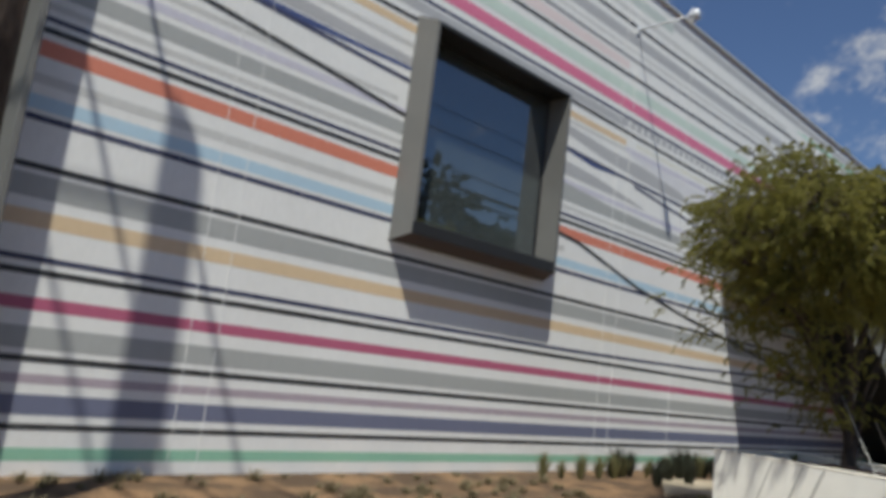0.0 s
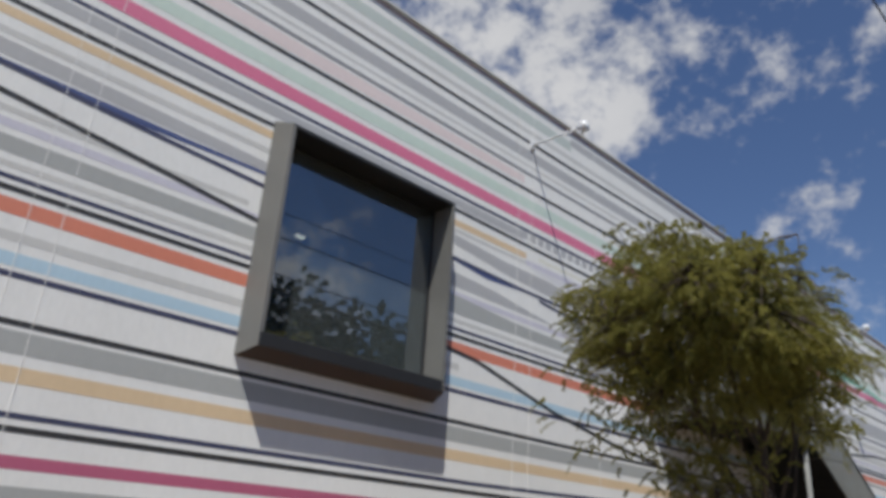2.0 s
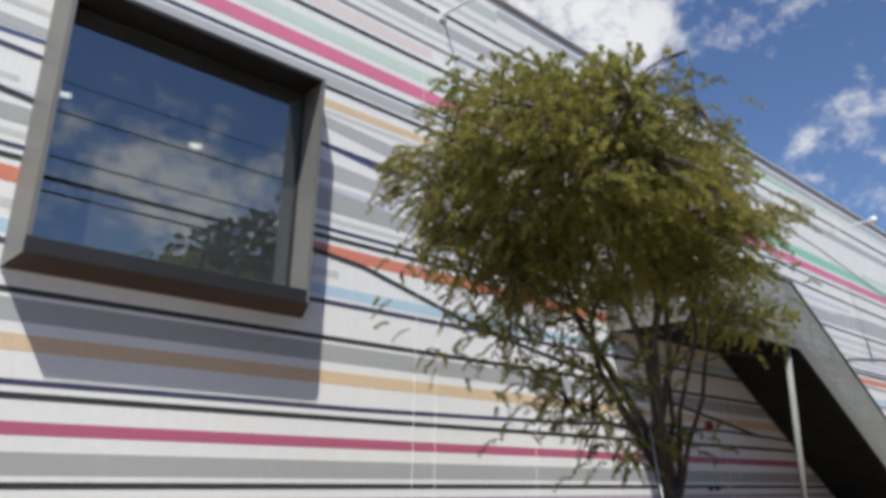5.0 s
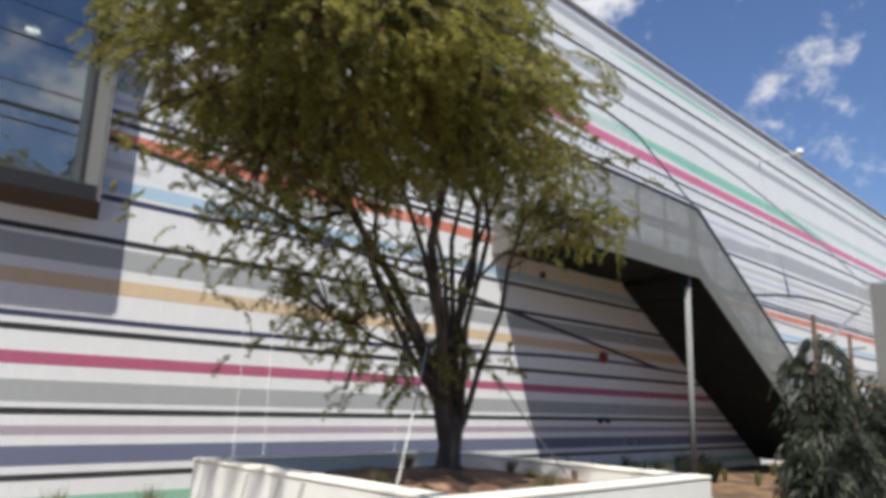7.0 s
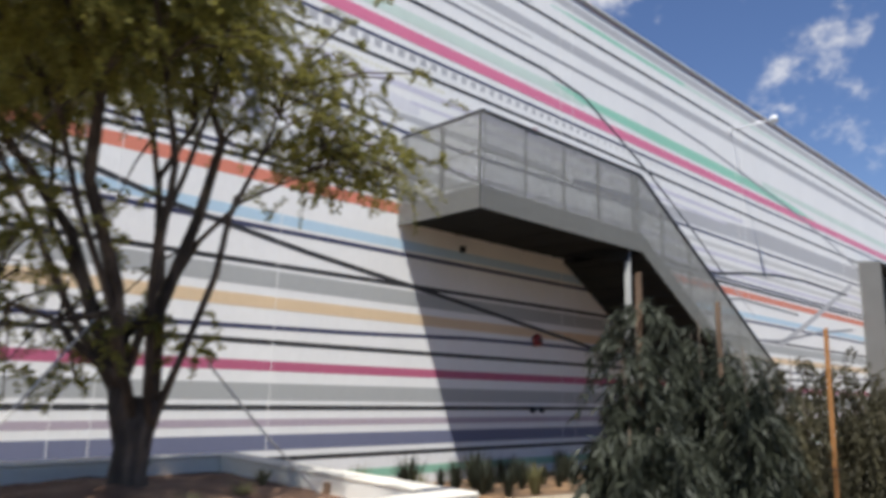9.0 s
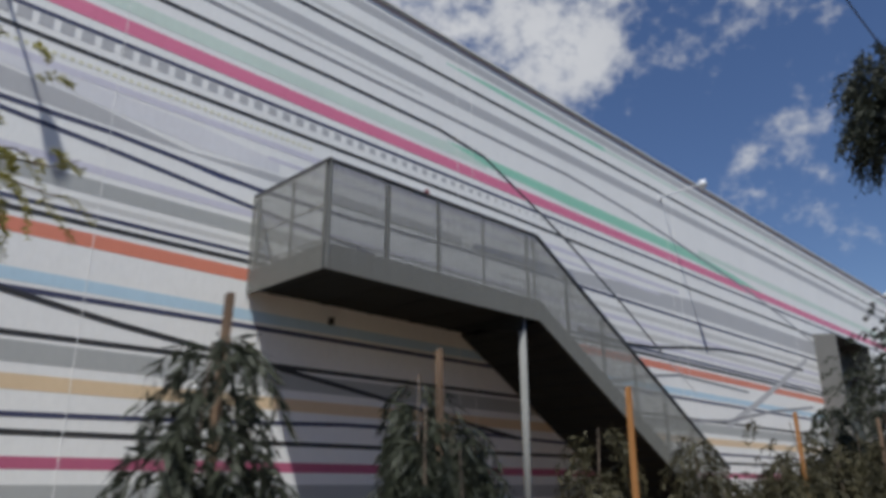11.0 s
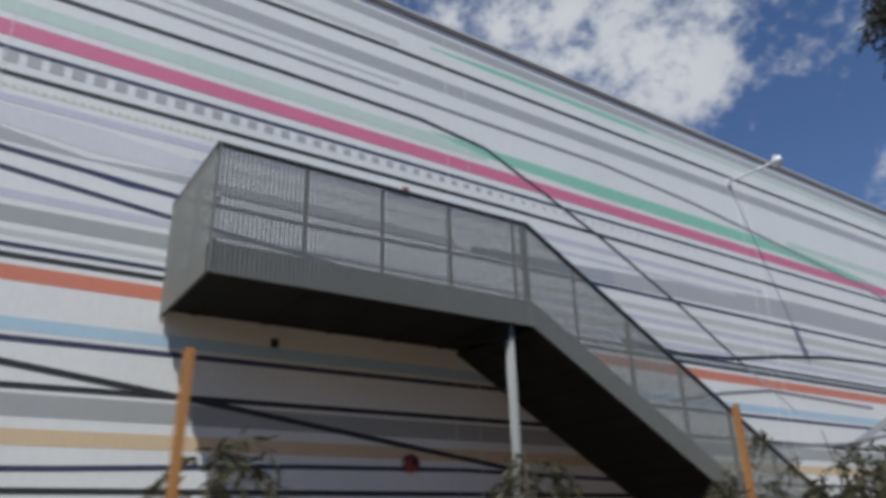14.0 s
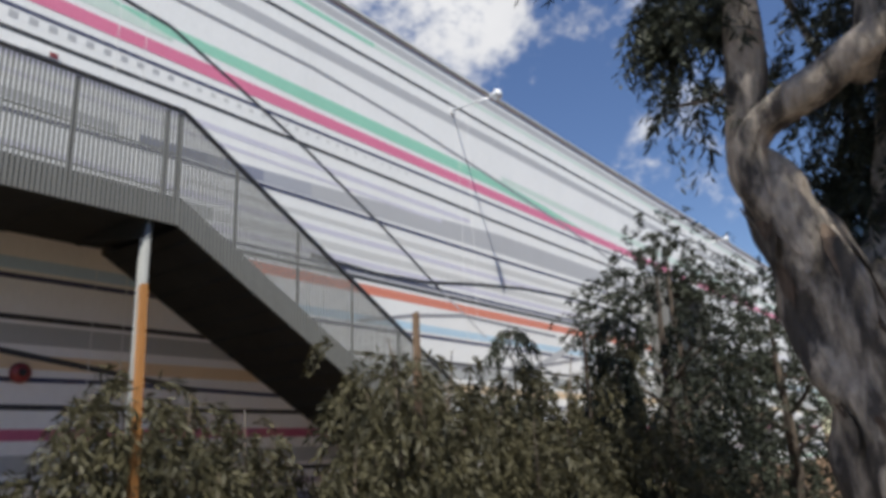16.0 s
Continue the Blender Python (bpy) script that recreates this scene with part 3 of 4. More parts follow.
def window_bay(name, x0, x1, z0, z1, front, taper, label, depth=0.66):
    """A metal box window that stands out of the wall: four plates, wider at the wall than in front, a frame and a pane."""
    w = tagged(new(name), label, "window", kind="structure")
    t, back = 0.05, WALL_Y + 0.40
    glass_y = front + depth
    outer = {front: taper, WALL_Y: 0.0, WALL_Y + 0.02: 0.085, back: 0.085}

    def corner(y, i, inner):
        k = taper + t if inner else outer[y]
        return ((x0 + k, y, z0 + k), (x1 - k, y, z0 + k), (x1 - k, y, z1 - k), (x0 + k, y, z1 - k))[i]

    # bottom plate's brown holds soil bounce, top plate's black its inner shade
    for nm, i, j, material in (("bottom_plate", 0, 1, M_FRAME_BOUNCE), ("side_plate", 1, 2, M_FRAME), ("top_plate", 2, 3, M_FRAME_DARK), ("side_plate", 3, 0, M_FRAME)):
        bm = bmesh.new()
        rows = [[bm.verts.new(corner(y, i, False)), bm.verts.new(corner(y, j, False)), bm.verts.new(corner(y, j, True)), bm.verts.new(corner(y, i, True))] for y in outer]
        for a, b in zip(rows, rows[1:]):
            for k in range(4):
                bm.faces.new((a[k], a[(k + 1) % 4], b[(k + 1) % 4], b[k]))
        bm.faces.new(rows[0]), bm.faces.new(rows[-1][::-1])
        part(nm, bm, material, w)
    k = taper + t
    a0, a1, b0, b1 = x0 + k, x1 - k, z0 + k, z1 - k
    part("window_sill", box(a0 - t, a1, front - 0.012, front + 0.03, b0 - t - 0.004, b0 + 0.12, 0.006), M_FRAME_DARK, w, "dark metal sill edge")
    for nm, b in (("window_frame", (a0, a0 + 0.05, b0, b1)), ("window_frame", (a1 - 0.05, a1, b0, b1)), ("window_frame", (a0 + 0.05, a1 - 0.05, b0, b0 + 0.05)), ("window_frame", (a0 + 0.05, a1 - 0.05, b1 - 0.05, b1))):
        part(nm, box(b[0], b[1], glass_y - 0.02, glass_y + 0.04, b[2], b[3], 0.004), M_FRAME_DARK, w)
    pane = part("pane", box(a0 + 0.05, a1 - 0.05, glass_y, glass_y + 0.012, b0 + 0.05, b1 - 0.05), M_GLASS, w, "dark reflective window pane")
    pane.visible_shadow = False
    return w


window_bay("window_1", 7.16, 10.50, 3.08, 6.375, 8.05, 0.11, "square dark metal box window standing out of the striped wall", 0.44)
window_bay("window_2", -1.2, 2.64, 0.0, 7.0, 8.0, 0.08, "tall dark metal box window with blue glass")
window_bay("window_3", 38.5, 42.3, 0.0, 6.3, 7.7, 0.05, "tall dark metal framed entrance bay")

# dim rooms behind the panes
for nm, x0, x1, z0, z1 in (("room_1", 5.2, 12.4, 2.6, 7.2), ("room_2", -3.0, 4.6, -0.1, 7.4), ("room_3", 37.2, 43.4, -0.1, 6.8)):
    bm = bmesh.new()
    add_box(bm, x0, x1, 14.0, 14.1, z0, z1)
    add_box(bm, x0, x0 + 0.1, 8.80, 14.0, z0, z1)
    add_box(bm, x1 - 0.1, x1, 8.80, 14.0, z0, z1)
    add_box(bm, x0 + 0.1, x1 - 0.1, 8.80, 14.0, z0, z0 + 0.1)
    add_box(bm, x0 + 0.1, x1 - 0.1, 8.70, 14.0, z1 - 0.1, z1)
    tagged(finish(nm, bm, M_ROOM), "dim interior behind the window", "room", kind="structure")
for x, y, z in ((8.6, 9.9, 7.06), (8.2, 12.6, 7.06), (10.6, 13.0, 7.06)):
    d = thing("ceiling_light", "small round lit downlight in a dim room", "light", (x, y, z), "downlights in the room")
    bm = bmesh.new()
    bmesh.ops.create_cone(bm, cap_ends=True, segments=16, radius1=0.11, radius2=0.11, depth=0.02)
    part("lens", bm, M_DOWN, d)
    bm = bmesh.new()
    tube(bm, [(0.125 * math.cos(a * math.pi / 8), 0.125 * math.sin(a * math.pi / 8), 0.005) for a in range(17)], 0.012, 6)
    part("ring", bm, M_LAMP, d)


# ---- arm floodlights on the wall ----
def flood_lamp(x):
    la = thing("wall_floodlight", "white floodlight on a thin arm fixed to the striped wall", "light", (x, WALL_Y, 8.53), "floodlights on the wall")
    part("base_plate", box(-0.07, 0.07, -0.03, -0.006, -0.09, 0.09, 0.006), M_LAMP, la)
    part("arm", tube_bm([(0, -0.03, 0), (0.06, -0.5, 0.03), (0.13, -0.98, 0.06)], 0.022, 8), M_LAMP, la, smooth=True)
    bm = bmesh.new()
    tube(bm, [(0.14, -1.0, 0.06), (0.145, -1.03, 0.065), (0.16, -1.14, 0.07), (0.165, -1.19, 0.075)], [0.06, 0.085, 0.10, 0.105], 14)
    hd = part("lamp_head", bm, M_LAMP, la, smooth=True)
    part("fin", box(0.09, 0.21, -1.12, -1.06, 0.16, 0.19, 0.004), M_LAMP, hd)
    part("fin", box(0.09, 0.21, -1.12, -1.06, -0.06, -0.03, 0.004), M_LAMP, hd)


for x in (-3.1, 12.7, 28.53, 44.4):
    flood_lamp(x)

# ---- steel landing and stair ----
LX0, LX1, LY, LZ, LB, LT = 16.83, 20.90, 6.64, 4.08, 3.77, 5.165
SLOPE, STEPS = 0.58, 24
RISE = LZ / STEPS
GO = RISE / SLOPE
stair = thing("steel_staircase", "grey galvanised steel outdoor stair and landing with slatted guard", "staircase", (LX0, LY, 0))
ox, oy = LX0, LY


def lbox(x0, x1, y0, y1, z0, z1, bevel=0.0):
    return box(x0 - ox, x1 - ox, y0 - oy, y1 - oy, z0, z1, bevel)


# slab, joists, soffit and treads carry their shade in the colour
part("landing_slab", lbox(LX0 + 0.05, LX1, LY + 0.06, WALL_Y - 0.015, 3.84, LZ, 0.01), M_STEEL_SHADE, stair, "underside of the landing, shade put into its colour")
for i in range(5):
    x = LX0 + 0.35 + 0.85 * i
    part("joist", lbox(x, x + 0.08, LY + 0.08, WALL_Y - 0.02, 3.828, 3.845, 0.004), M_STEEL_SHADE, stair)
part("edge_beam", lbox(LX0 + 0.05, LX1 + 0.02, LY + 0.035, LY + 0.058, 3.775, LZ + 0.02, 0.004), M_BEAM, stair)
part("edge_beam", lbox(LX0 + 0.026, LX0 + 0.048, LY + 0.035, WALL_Y - 0.015, 3.775, LZ + 0.02, 0.004), M_BEAM, stair)
RUN = 7.0


def sloped(x0, x1, y0, y1, zt, zb):
    """A bar that follows the stair: zt, zb are its upper and lower heights at the landing's end."""
    f = lambda x, z: z - SLOPE * (x - LX1)
    p = [(x0, y0, f(x0, zb)), (x1, y0, f(x1, zb)), (x1, y1, f(x1, zb)), (x0, y1, f(x0, zb)), (x0, y0, f(x0, zt)), (x1, y0, f(x1, zt)), (x1, y1, f(x1, zt)), (x0, y1, f(x0, zt))]
    return hexa([(x - ox, y - oy, z) for x, y, z in p])


part("stringer", sloped(LX1 + 0.02, LX1 + RUN - 0.6, LY + 0.03, LY + 0.06, 4.12, 3.78), M_BEAM, stair)
part("stringer", sloped(LX1 + 0.02, LX1 + RUN - 0.6, WALL_Y - 0.06, WALL_Y - 0.03, 4.12, 3.78), M_BEAM, stair)
part("soffit_sheet", sloped(LX1 + 0.05, LX1 + RUN - 0.8, LY + 0.065, WALL_Y - 0.065, 3.797, 3.787), M_STEEL_SHADE, stair, "flat underside of the stair, shade put into its colour")
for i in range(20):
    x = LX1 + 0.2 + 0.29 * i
    part("soffit_rib", sloped(x, x + 0.04, LY + 0.07, WALL_Y - 0.07, 3.786, 3.765), M_STEEL_SHADE, stair)
tread0 = None
for i in range(STEPS - 1):
    x = LX1 + GO * i
    z = LZ - RISE * (i + 1)
    if tread0 is None:
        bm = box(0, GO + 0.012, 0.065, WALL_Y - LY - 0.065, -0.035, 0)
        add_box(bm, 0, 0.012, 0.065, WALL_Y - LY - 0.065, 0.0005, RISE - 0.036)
        tread0 = part("tread", bm, M_STEEL_SHADE, stair, "steel stair tread with closed riser, coloured near black for shade")
        tread0.location = (x - ox, 0, z)
    else:
        t = tread0.copy()
        scene.collection.objects.link(t)
        t.location = (x - ox, 0, z)
# guard posts and rails
for x in (LX0 + 0.04, 17.84, 18.77, 19.70, 20.72, 20.88):
    part("guard_post", lbox(x - 0.02, x + 0.02, LY + 0.062, LY + 0.1, LZ, LT - 0.03, 0.004), M_STEEL, stair)
part("guard_post", lbox(LX0 + 0.062, LX0 + 0.1, LY + 0.86, LY + 0.9, LZ, LT - 0.03, 0.004), M_STEEL, stair)
part("guard_post", lbox(LX0 + 0.062, LX0 + 0.1, WALL_Y - 0.07, WALL_Y - 0.03, LZ, LT - 0.03, 0.004), M_STEEL, stair)
for x in (21.71, 22.69, 23.67, 24.65, 25.6, 26.5):
    zf = LZ - SLOPE * (x - LX1)
    part("guard_post", lbox(x - 0.02, x + 0.02, LY + 0.062, LY + 0.1, zf, zf + 1.05, 0.004), M_STEEL, stair)
for z in (LZ + 0.55, LZ + 0.1):
    part("guard_rail", lbox(LX0 + 0.1, LX1, LY + 0.105, LY + 0.125, z, z + 0.018), M_STEEL, stair)
    part("guard_rail", lbox(LX0 + 0.105, LX0 + 0.125, LY + 0.13, WALL_Y - 0.03, z, z + 0.018), M_STEEL, stair)
part("handrail", lbox(LX0, LX1, LY, LY + 0.06, LT - 0.028, LT + 0.012, 0.006), M_RAIL, stair, "dark flat handrail")
part("handrail", lbox(LX0, LX0 + 0.06, LY + 0.06, WALL_Y - 0.012, LT - 0.028, LT + 0.012, 0.006), M_RAIL, stair, "dark flat handrail")
part("handrail", sloped(LX1, LX1 + RUN - 1, LY, LY + 0.06, LT + 0.012, LT - 0.03), M_RAIL, stair, "dark flat handrail")
# upright slats
PITCH = 0.049
me_slat = finish("slat", box(-0.0155, 0.0155, 0.0, 0.005, 0, LT - 0.03 - LB), M_GALV)
me_slat.parent = stair
me_slat.location = (0.03, 0, LB)


def slat(x, y, z, turned=False):
    s = me_slat.copy()
    scene.collection.objects.link(s)
    s.location = (x - ox, y - oy, z)
    if turned:
        s.rotation_euler = (0, 0, -math.pi / 2)


for i in range(1, int((LX1 - LX0) / PITCH)):
    slat(LX0 + 0.03 + PITCH * i, LY + 0.02, LB)
for i in range(1, int((WALL_Y - LY - 0.03) / 0.055) + 1):
    slat(LX0 + 0.004, LY + 0.03 + 0.055 * i, LB, True)
for i in range(int((RUN - 1.0) / PITCH)):
    x = LX1 + PITCH * i
    slat(x, LY + 0.02, LB - SLOPE * (x - LX1))
part("column", tube_bm([(20.6 - ox, 0.14, -0.4), (20.6 - ox, 0.14, 3.78)], 0.057, 16), M_COLUMN, stair, "round grey steel column", True)
part("knee_brace", hexa([(20.54 - ox, 0.10, 3.58), (20.66 - ox, 0.10, 3.58), (20.66 - ox, 0.18, 3.58), (20.54 - ox, 0.18, 3.58), (20.54 - ox, 0.08, 3.84), (20.66 - ox, 0.08, 3.84), (20.66 - ox, 1.5, 3.84), (20.54 - ox, 1.5, 3.84)]), M_STEEL_SHADE, stair)

# small fittings on the wall
hr = thing("hose_reel_bell", "round red alarm bell fixed to the striped wall", "alarm bell", (20.13, WALL_Y - 0.01, 2.26))
bm = bmesh.new()
tube(bm, [(0, 0, 0), (0, -0.03, 0), (0, -0.08, 0), (0, -0.10, 0)], [0.10, 0.115, 0.10, 0.045], 20)
part("gong", bm, M_RED, hr, smooth=True)
part("hub", tube_bm([(0, -0.098, 0), (0, -0.125, 0)], [0.045, 0.035], 12), M_FRAME_DARK, hr, "dark hub")
for x, z in ((18.2, 3.61), (20.0, 1.06), (20.25, 1.06)):
    wb = thing("wall_fitting", "small dark weatherproof fitting on the striped wall", "fitting", (x, WALL_Y - 0.01, z))
    part("body", box(-0.035, 0.035, -0.08, 0.0, -0.05, 0.04, 0.01), M_FRAME_DARK, wb)
    part("cap", box(-0.04, 0.04, -0.085, 0.0, 0.042, 0.052, 0.003), M_STEEL, wb)
sg = thing("small_sign", "small white sign with a red mark on the striped wall", "sign", (20.02, WALL_Y - 0.014, 6.2))
part("board", box(-0.26, 0.14, -0.012, 0, -0.05, 0.05, 0.003), M["white"], sg)
part("mark", box(0.03, 0.13, -0.017, -0.0125, -0.035, 0.03), M_RED, sg)

# ---- raised planter ----
PX0, PX1, PY0, PY1, PT = 10.24, 12.65, 2.68, 5.12, 0.875
pl = thing("planter", "square raised planter of white rendered wall with cream top", "planter", (PX0, PY0, 0))
for a in ((0, PX1 - PX0, 0, 0.16), (0, PX1 - PX0, PY1 - PY0 - 0.16, PY1 - PY0), (0, 0.16, 0.16, PY1 - PY0 - 0.16), (PX1 - PX0 - 0.16, PX1 - PX0, 0.16, PY1 - PY0 - 0.16)):
    part("planter_wall", box(a[0], a[1], a[2], a[3], -0.5, PT - 0.025, 0.006), M_RENDER, pl)
    part("coping", box(a[0] - 0.004, a[1] + 0.004, a[2] - 0.004, a[3] + 0.004, PT - 0.0245, PT, 0.006), M_CREAM, pl, "cream coping")
# three narrow slanting grey strips on the planter's left face
for y0, z0, y1, z1, w in ((4.40, 0.84, 4.70, 0.0, 0.011), (4.05, 0.84, 4.37, 0.0, 0.014), (3.82, 0.84, 4.16, 0.0, 0.017)):
    p = [(-0.004, y0 - w - PY0, z0), (0.004, y0 - w - PY0, z0), (0.004, y0 + w - PY0, z0), (-0.004, y0 + w - PY0, z0)]
    q = [(-0.004, y1 - w - PY0, z1), (0.004, y1 - w - PY0, z1), (0.004, y1 + w - PY0, z1), (-0.004, y1 + w - PY0, z1)]
    part("drip_stain", hexa(q + p), M_STREAK, pl, "slanting grey streak")
bm = bmesh.new()
n = 22
g = []
for j in range(n + 1):
    row = []
    for i in range(n + 1):
        x, y = 0.15 + (PX1 - PX0 - 0.3) * i / n, 0.15 + (PY1 - PY0 - 0.3) * j / n
        d = math.hypot(x - 1.25, y - 1.26)
        row.append(bm.verts.new((x, y, 0.76 + 0.10 * max(0, 1 - d / 1.1) + 0.03 * noise.noise(Vector((x * 4, y * 4, 0))))))
    g.append(row)
for r0, r1 in zip(g, g[1:]):
    for i in range(n):
        bm.faces.new((r0[i], r0[i + 1], r1[i + 1], r1[i]))
part("soil", bm, M_SOIL, pl, "red-brown mulch", True)


# ---- plants ----
rng = np.random.default_rng(7)


def sprays(starts, ways, length, droop, leaves, size, width, fold=0.5, hang=0.35):
    """Leaf blades along bent twigs. Returns n x 4 x 3 corners."""
    out = []
    for s, w in zip(starts, ways):
        s, w = np.array(s, float), np.array(w, float)
        w = w / (np.linalg.norm(w) + 1e-9)
        L = length * rng.uniform(0.6, 1.25)
        k = int(leaves * rng.uniform(0.7, 1.2))
        t = np.linspace(0.05, 1, k)[:, None]
        p = s + w * L * t * (1 - 0.25 * t) + np.array([0, 0, -1.0]) * droop * L * t * t
        d = np.gradient(p, axis=0)
        d /= np.linalg.norm(d, axis=1)[:, None] + 1e-9
        rnd = rng.normal(size=(k, 3))
        side = np.cross(d, rnd)
        side /= np.linalg.norm(side, axis=1)[:, None] + 1e-9
        a = d * fold + side * (1 - fold * 0.4) + rng.normal(size=(k, 3)) * 0.18
        a[:, 2] -= hang * droop
        a /= np.linalg.norm(a, axis=1)[:, None]
        b = np.cross(a, rng.normal(size=(k, 3)))
        b /= np.linalg.norm(b, axis=1)[:, None] + 1e-9
        ln = size * rng.uniform(0.6, 1.3, size=(k, 1))
        wd = width * rng.uniform(0.7, 1.3, size=(k, 1))
        q = np.stack([p, p + a * ln * 0.5 + b * wd, p + a * ln, p + a * ln * 0.5 - b * wd], axis=1)
        out.append(q)
    return np.concatenate(out)


def bent(p0, p1, sag, steps=5, jitter=0.03, seed=0):
    r = random.Random(seed)
    a, b = Vector(p0), Vector(p1)
    return [a.lerp(b, i / steps) + Vector((r.uniform(-1, 1) * jitter, r.uniform(-1, 1) * jitter, sag * 4 * (i / steps) * (1 - i / steps))) for i in range(steps + 1)]


def feathery_tree():
    """The tree in the planter: many thin stems from one foot, a leaning crown of drooping feathery sprays."""
    base = Vector((11.49, 3.94, 0.84))
    tr = thing("feathery_tree", "many-stemmed tree with a leaning crown of feathery olive leaves", "tree", base)
    heart = Vector((-0.92, 0.18, 2.9))
    ends = []
    bm = bmesh.new()
    tube(bm, [(0, 0, -0.15), (-0.02, 0.01, 0.06), (0.0, 0, 0.25), (0.05, 0.0, 0.42)], [0.13, 0.088, 0.078, 0.07], 12, 0.3)
    tube(bm, [(-0.01, 0.02, 0.12), (-0.07, 0.03, 0.34), (-0.10, 0.04, 0.5)], [0.06, 0.056, 0.05], 10, 0.25)
    part("trunk", bm, M_TRUNK, tr, smooth=True)
    r = random.Random(5)
    for i in range(13):
        a = 2 * math.pi * i / 13 + r.uniform(-0.2, 0.2)
        rad = r.uniform(0.35, 1.25)
        top = heart + Vector((rad * 0.95 * math.cos(a), rad * 1.05 * math.sin(a), r.uniform(-0.35, 0.75)))
        if i == 3:
            top = Vector((1.0, -0.05, 1.95))
        if i == 8:
            top = Vector((-0.75, 0.45, 1.0))
        if i == 11:
            top = Vector((0.7, -0.1, 2.3))
        s = Vector((0.03 + 0.05 * math.cos(a), 0.05 * math.sin(a), 0.3)) if i % 3 else Vector((-0.09, 0.04, 0.42))
        mid = s.lerp(top, 0.5) + Vector((0.26 * math.cos(a) - 0.24 * (top.x - s.x), 0.16 * math.sin(a) - 0.24 * (top.y - s.y), 0.12))
        jog = lambda k: Vector((r.uniform(-k, k), r.uniform(-k, k), r.uniform(-k, k) * 0.4))
        line_pts = [s, s.lerp(mid, 0.33) + Vector((0, 0, 0.06)) + jog(0.07), s.lerp(mid, 0.66) + Vector((0, 0, 0.07)) + jog(0.10), mid + jog(0.11), mid.lerp(top, 0.4) + jog(0.08), mid.lerp(top, 0.75) + jog(0.06), top]
        fat = 1.2 if i % 4 == 1 else 0.68
        part("limb", tube_bm(line_pts, [0.036 * fat, 0.031 * fat, 0.027 * fat, 0.022 * fat, 0.016 * fat, 0.01 * fat, 0.005], 7, 0.2), M_TRUNK, tr, smooth=True)
        for k in (3, 4, 5, 6):
            ends.append(line_pts[k])
    # twigs spread through the crown
    starts, ways = [], []
    r2 = np.random.default_rng(11)
    c = np.array(heart)
    scale = np.array([1.55, 1.64, 1.1])
    for _ in range(455):
        u = r2.normal(size=3)
        u /= np.linalg.norm(u)
        rad = r2.uniform(0.25, 1.0) ** 0.55
        lump = 1 + 0.24 * noise.noise(Vector((u[0] * 2.2, u[1] * 2.2, u[2] * 2.2 + 5)))
        p = c + u * scale * rad * lump * 0.88
        if p[2] < 1.7 + 0.45 * r2.uniform() and r2.uniform() < 0.7:
            continue
        # the street side of the crown hangs lower
        p[2] -= 0.22 * max(0.0, 0.45 * u[0] - 0.89 * u[1]) * scale[1] * rad
        way = u * np.array([1, 1, 0.5])
        fan = r2.uniform(0.09, 0.17)
        for _ in range(r2.integers(8, 16)):
            starts.append(p + r2.normal(size=3) * fan * np.array([1, 1, 0.5])), ways.append(way + r2.normal(size=3) * np.array([0.5, 0.5, 0.3]))
    for e, nn, sp in ((Vector((1.0, -0.05, 2.0)), 140, 0.24), (Vector((0.7, -0.1, 2.35)), 150, 0.28), (Vector((-0.75, 0.45, 1.0)), 55, 0.3), (Vector((-0.35, 0.3, 0.6)), 26, 0.25), (Vector((-0.95, 1.3, 1.7)), 40, 0.35), (Vector((0.12, -0.1, 0.75)), 22, 0.13), (Vector((-0.55, 0.1, 1.35)), 34, 0.28), (Vector((-1.1, 0.95, 2.05)), 80, 0.32), (Vector((-1.5, 1.0, 2.3)), 70, 0.3), (Vector((-1.35, 0.45, 2.1)), 70, 0.3), (Vector((-0.75, 0.9, 1.85)), 45, 0.28), (Vector((-0.8, 0.35, 1.25)), 60, 0.3), (Vector((-0.45, 0.3, 0.98)), 42, 0.22), (Vector((-1.2, 0.5, 1.6)), 50, 0.3), (Vector((1.15, -0.32, 1.88)), 52, 0.2)):
        for _ in range(nn):
            p = np.array(e) + r2.normal(size=3) * sp * np.array([1, 1, 0.55])
            starts.append(p), ways.append(r2.normal(size=3) * np.array([1, 1, 0.4]))
    q = sprays(starts, ways, 0.26, 0.42, 88, 0.031, 0.0045, 0.42)
    quads("crown", q, M_LEAF, tr)
    bm = bmesh.new()
    for i in range(0, len(starts), 4):
        s, w = Vector(starts[i]), Vector(ways[i]).normalized()
        e = min(ends, key=lambda v: (v - s).length)
        if (e - s).length < 1.0:
            tube(bm, [e, e.lerp(s, 0.5) + Vector((0, 0, 0.05)), s, s + w * 0.12], [0.008, 0.006, 0.004, 0.002], 4)
    part("twig", bm, M_TRUNK, tr)


feathery_tree()
for foot, top in (((10.40, 3.28, 0.74), (11.30, 4.0, 1.72)), ((12.42, 3.60, 0.74), (11.75, 3.75, 1.45))):
    st = thing("tree_guy", "pale strap guy holding the planter tree", "tree guy", foot)
    v = Vector(top) - Vector(foot)
    part("strap", tube_bm([(0, 0, 0), v * 0.5 + Vector((0, 0, -0.02)), v], 0.006, 6), M_STRAP, st)
    part("peg", tube_bm([(0, 0, -0.08), (0, 0, 0.1)], [0.02, 0.024], 8), M_STAKE, st)


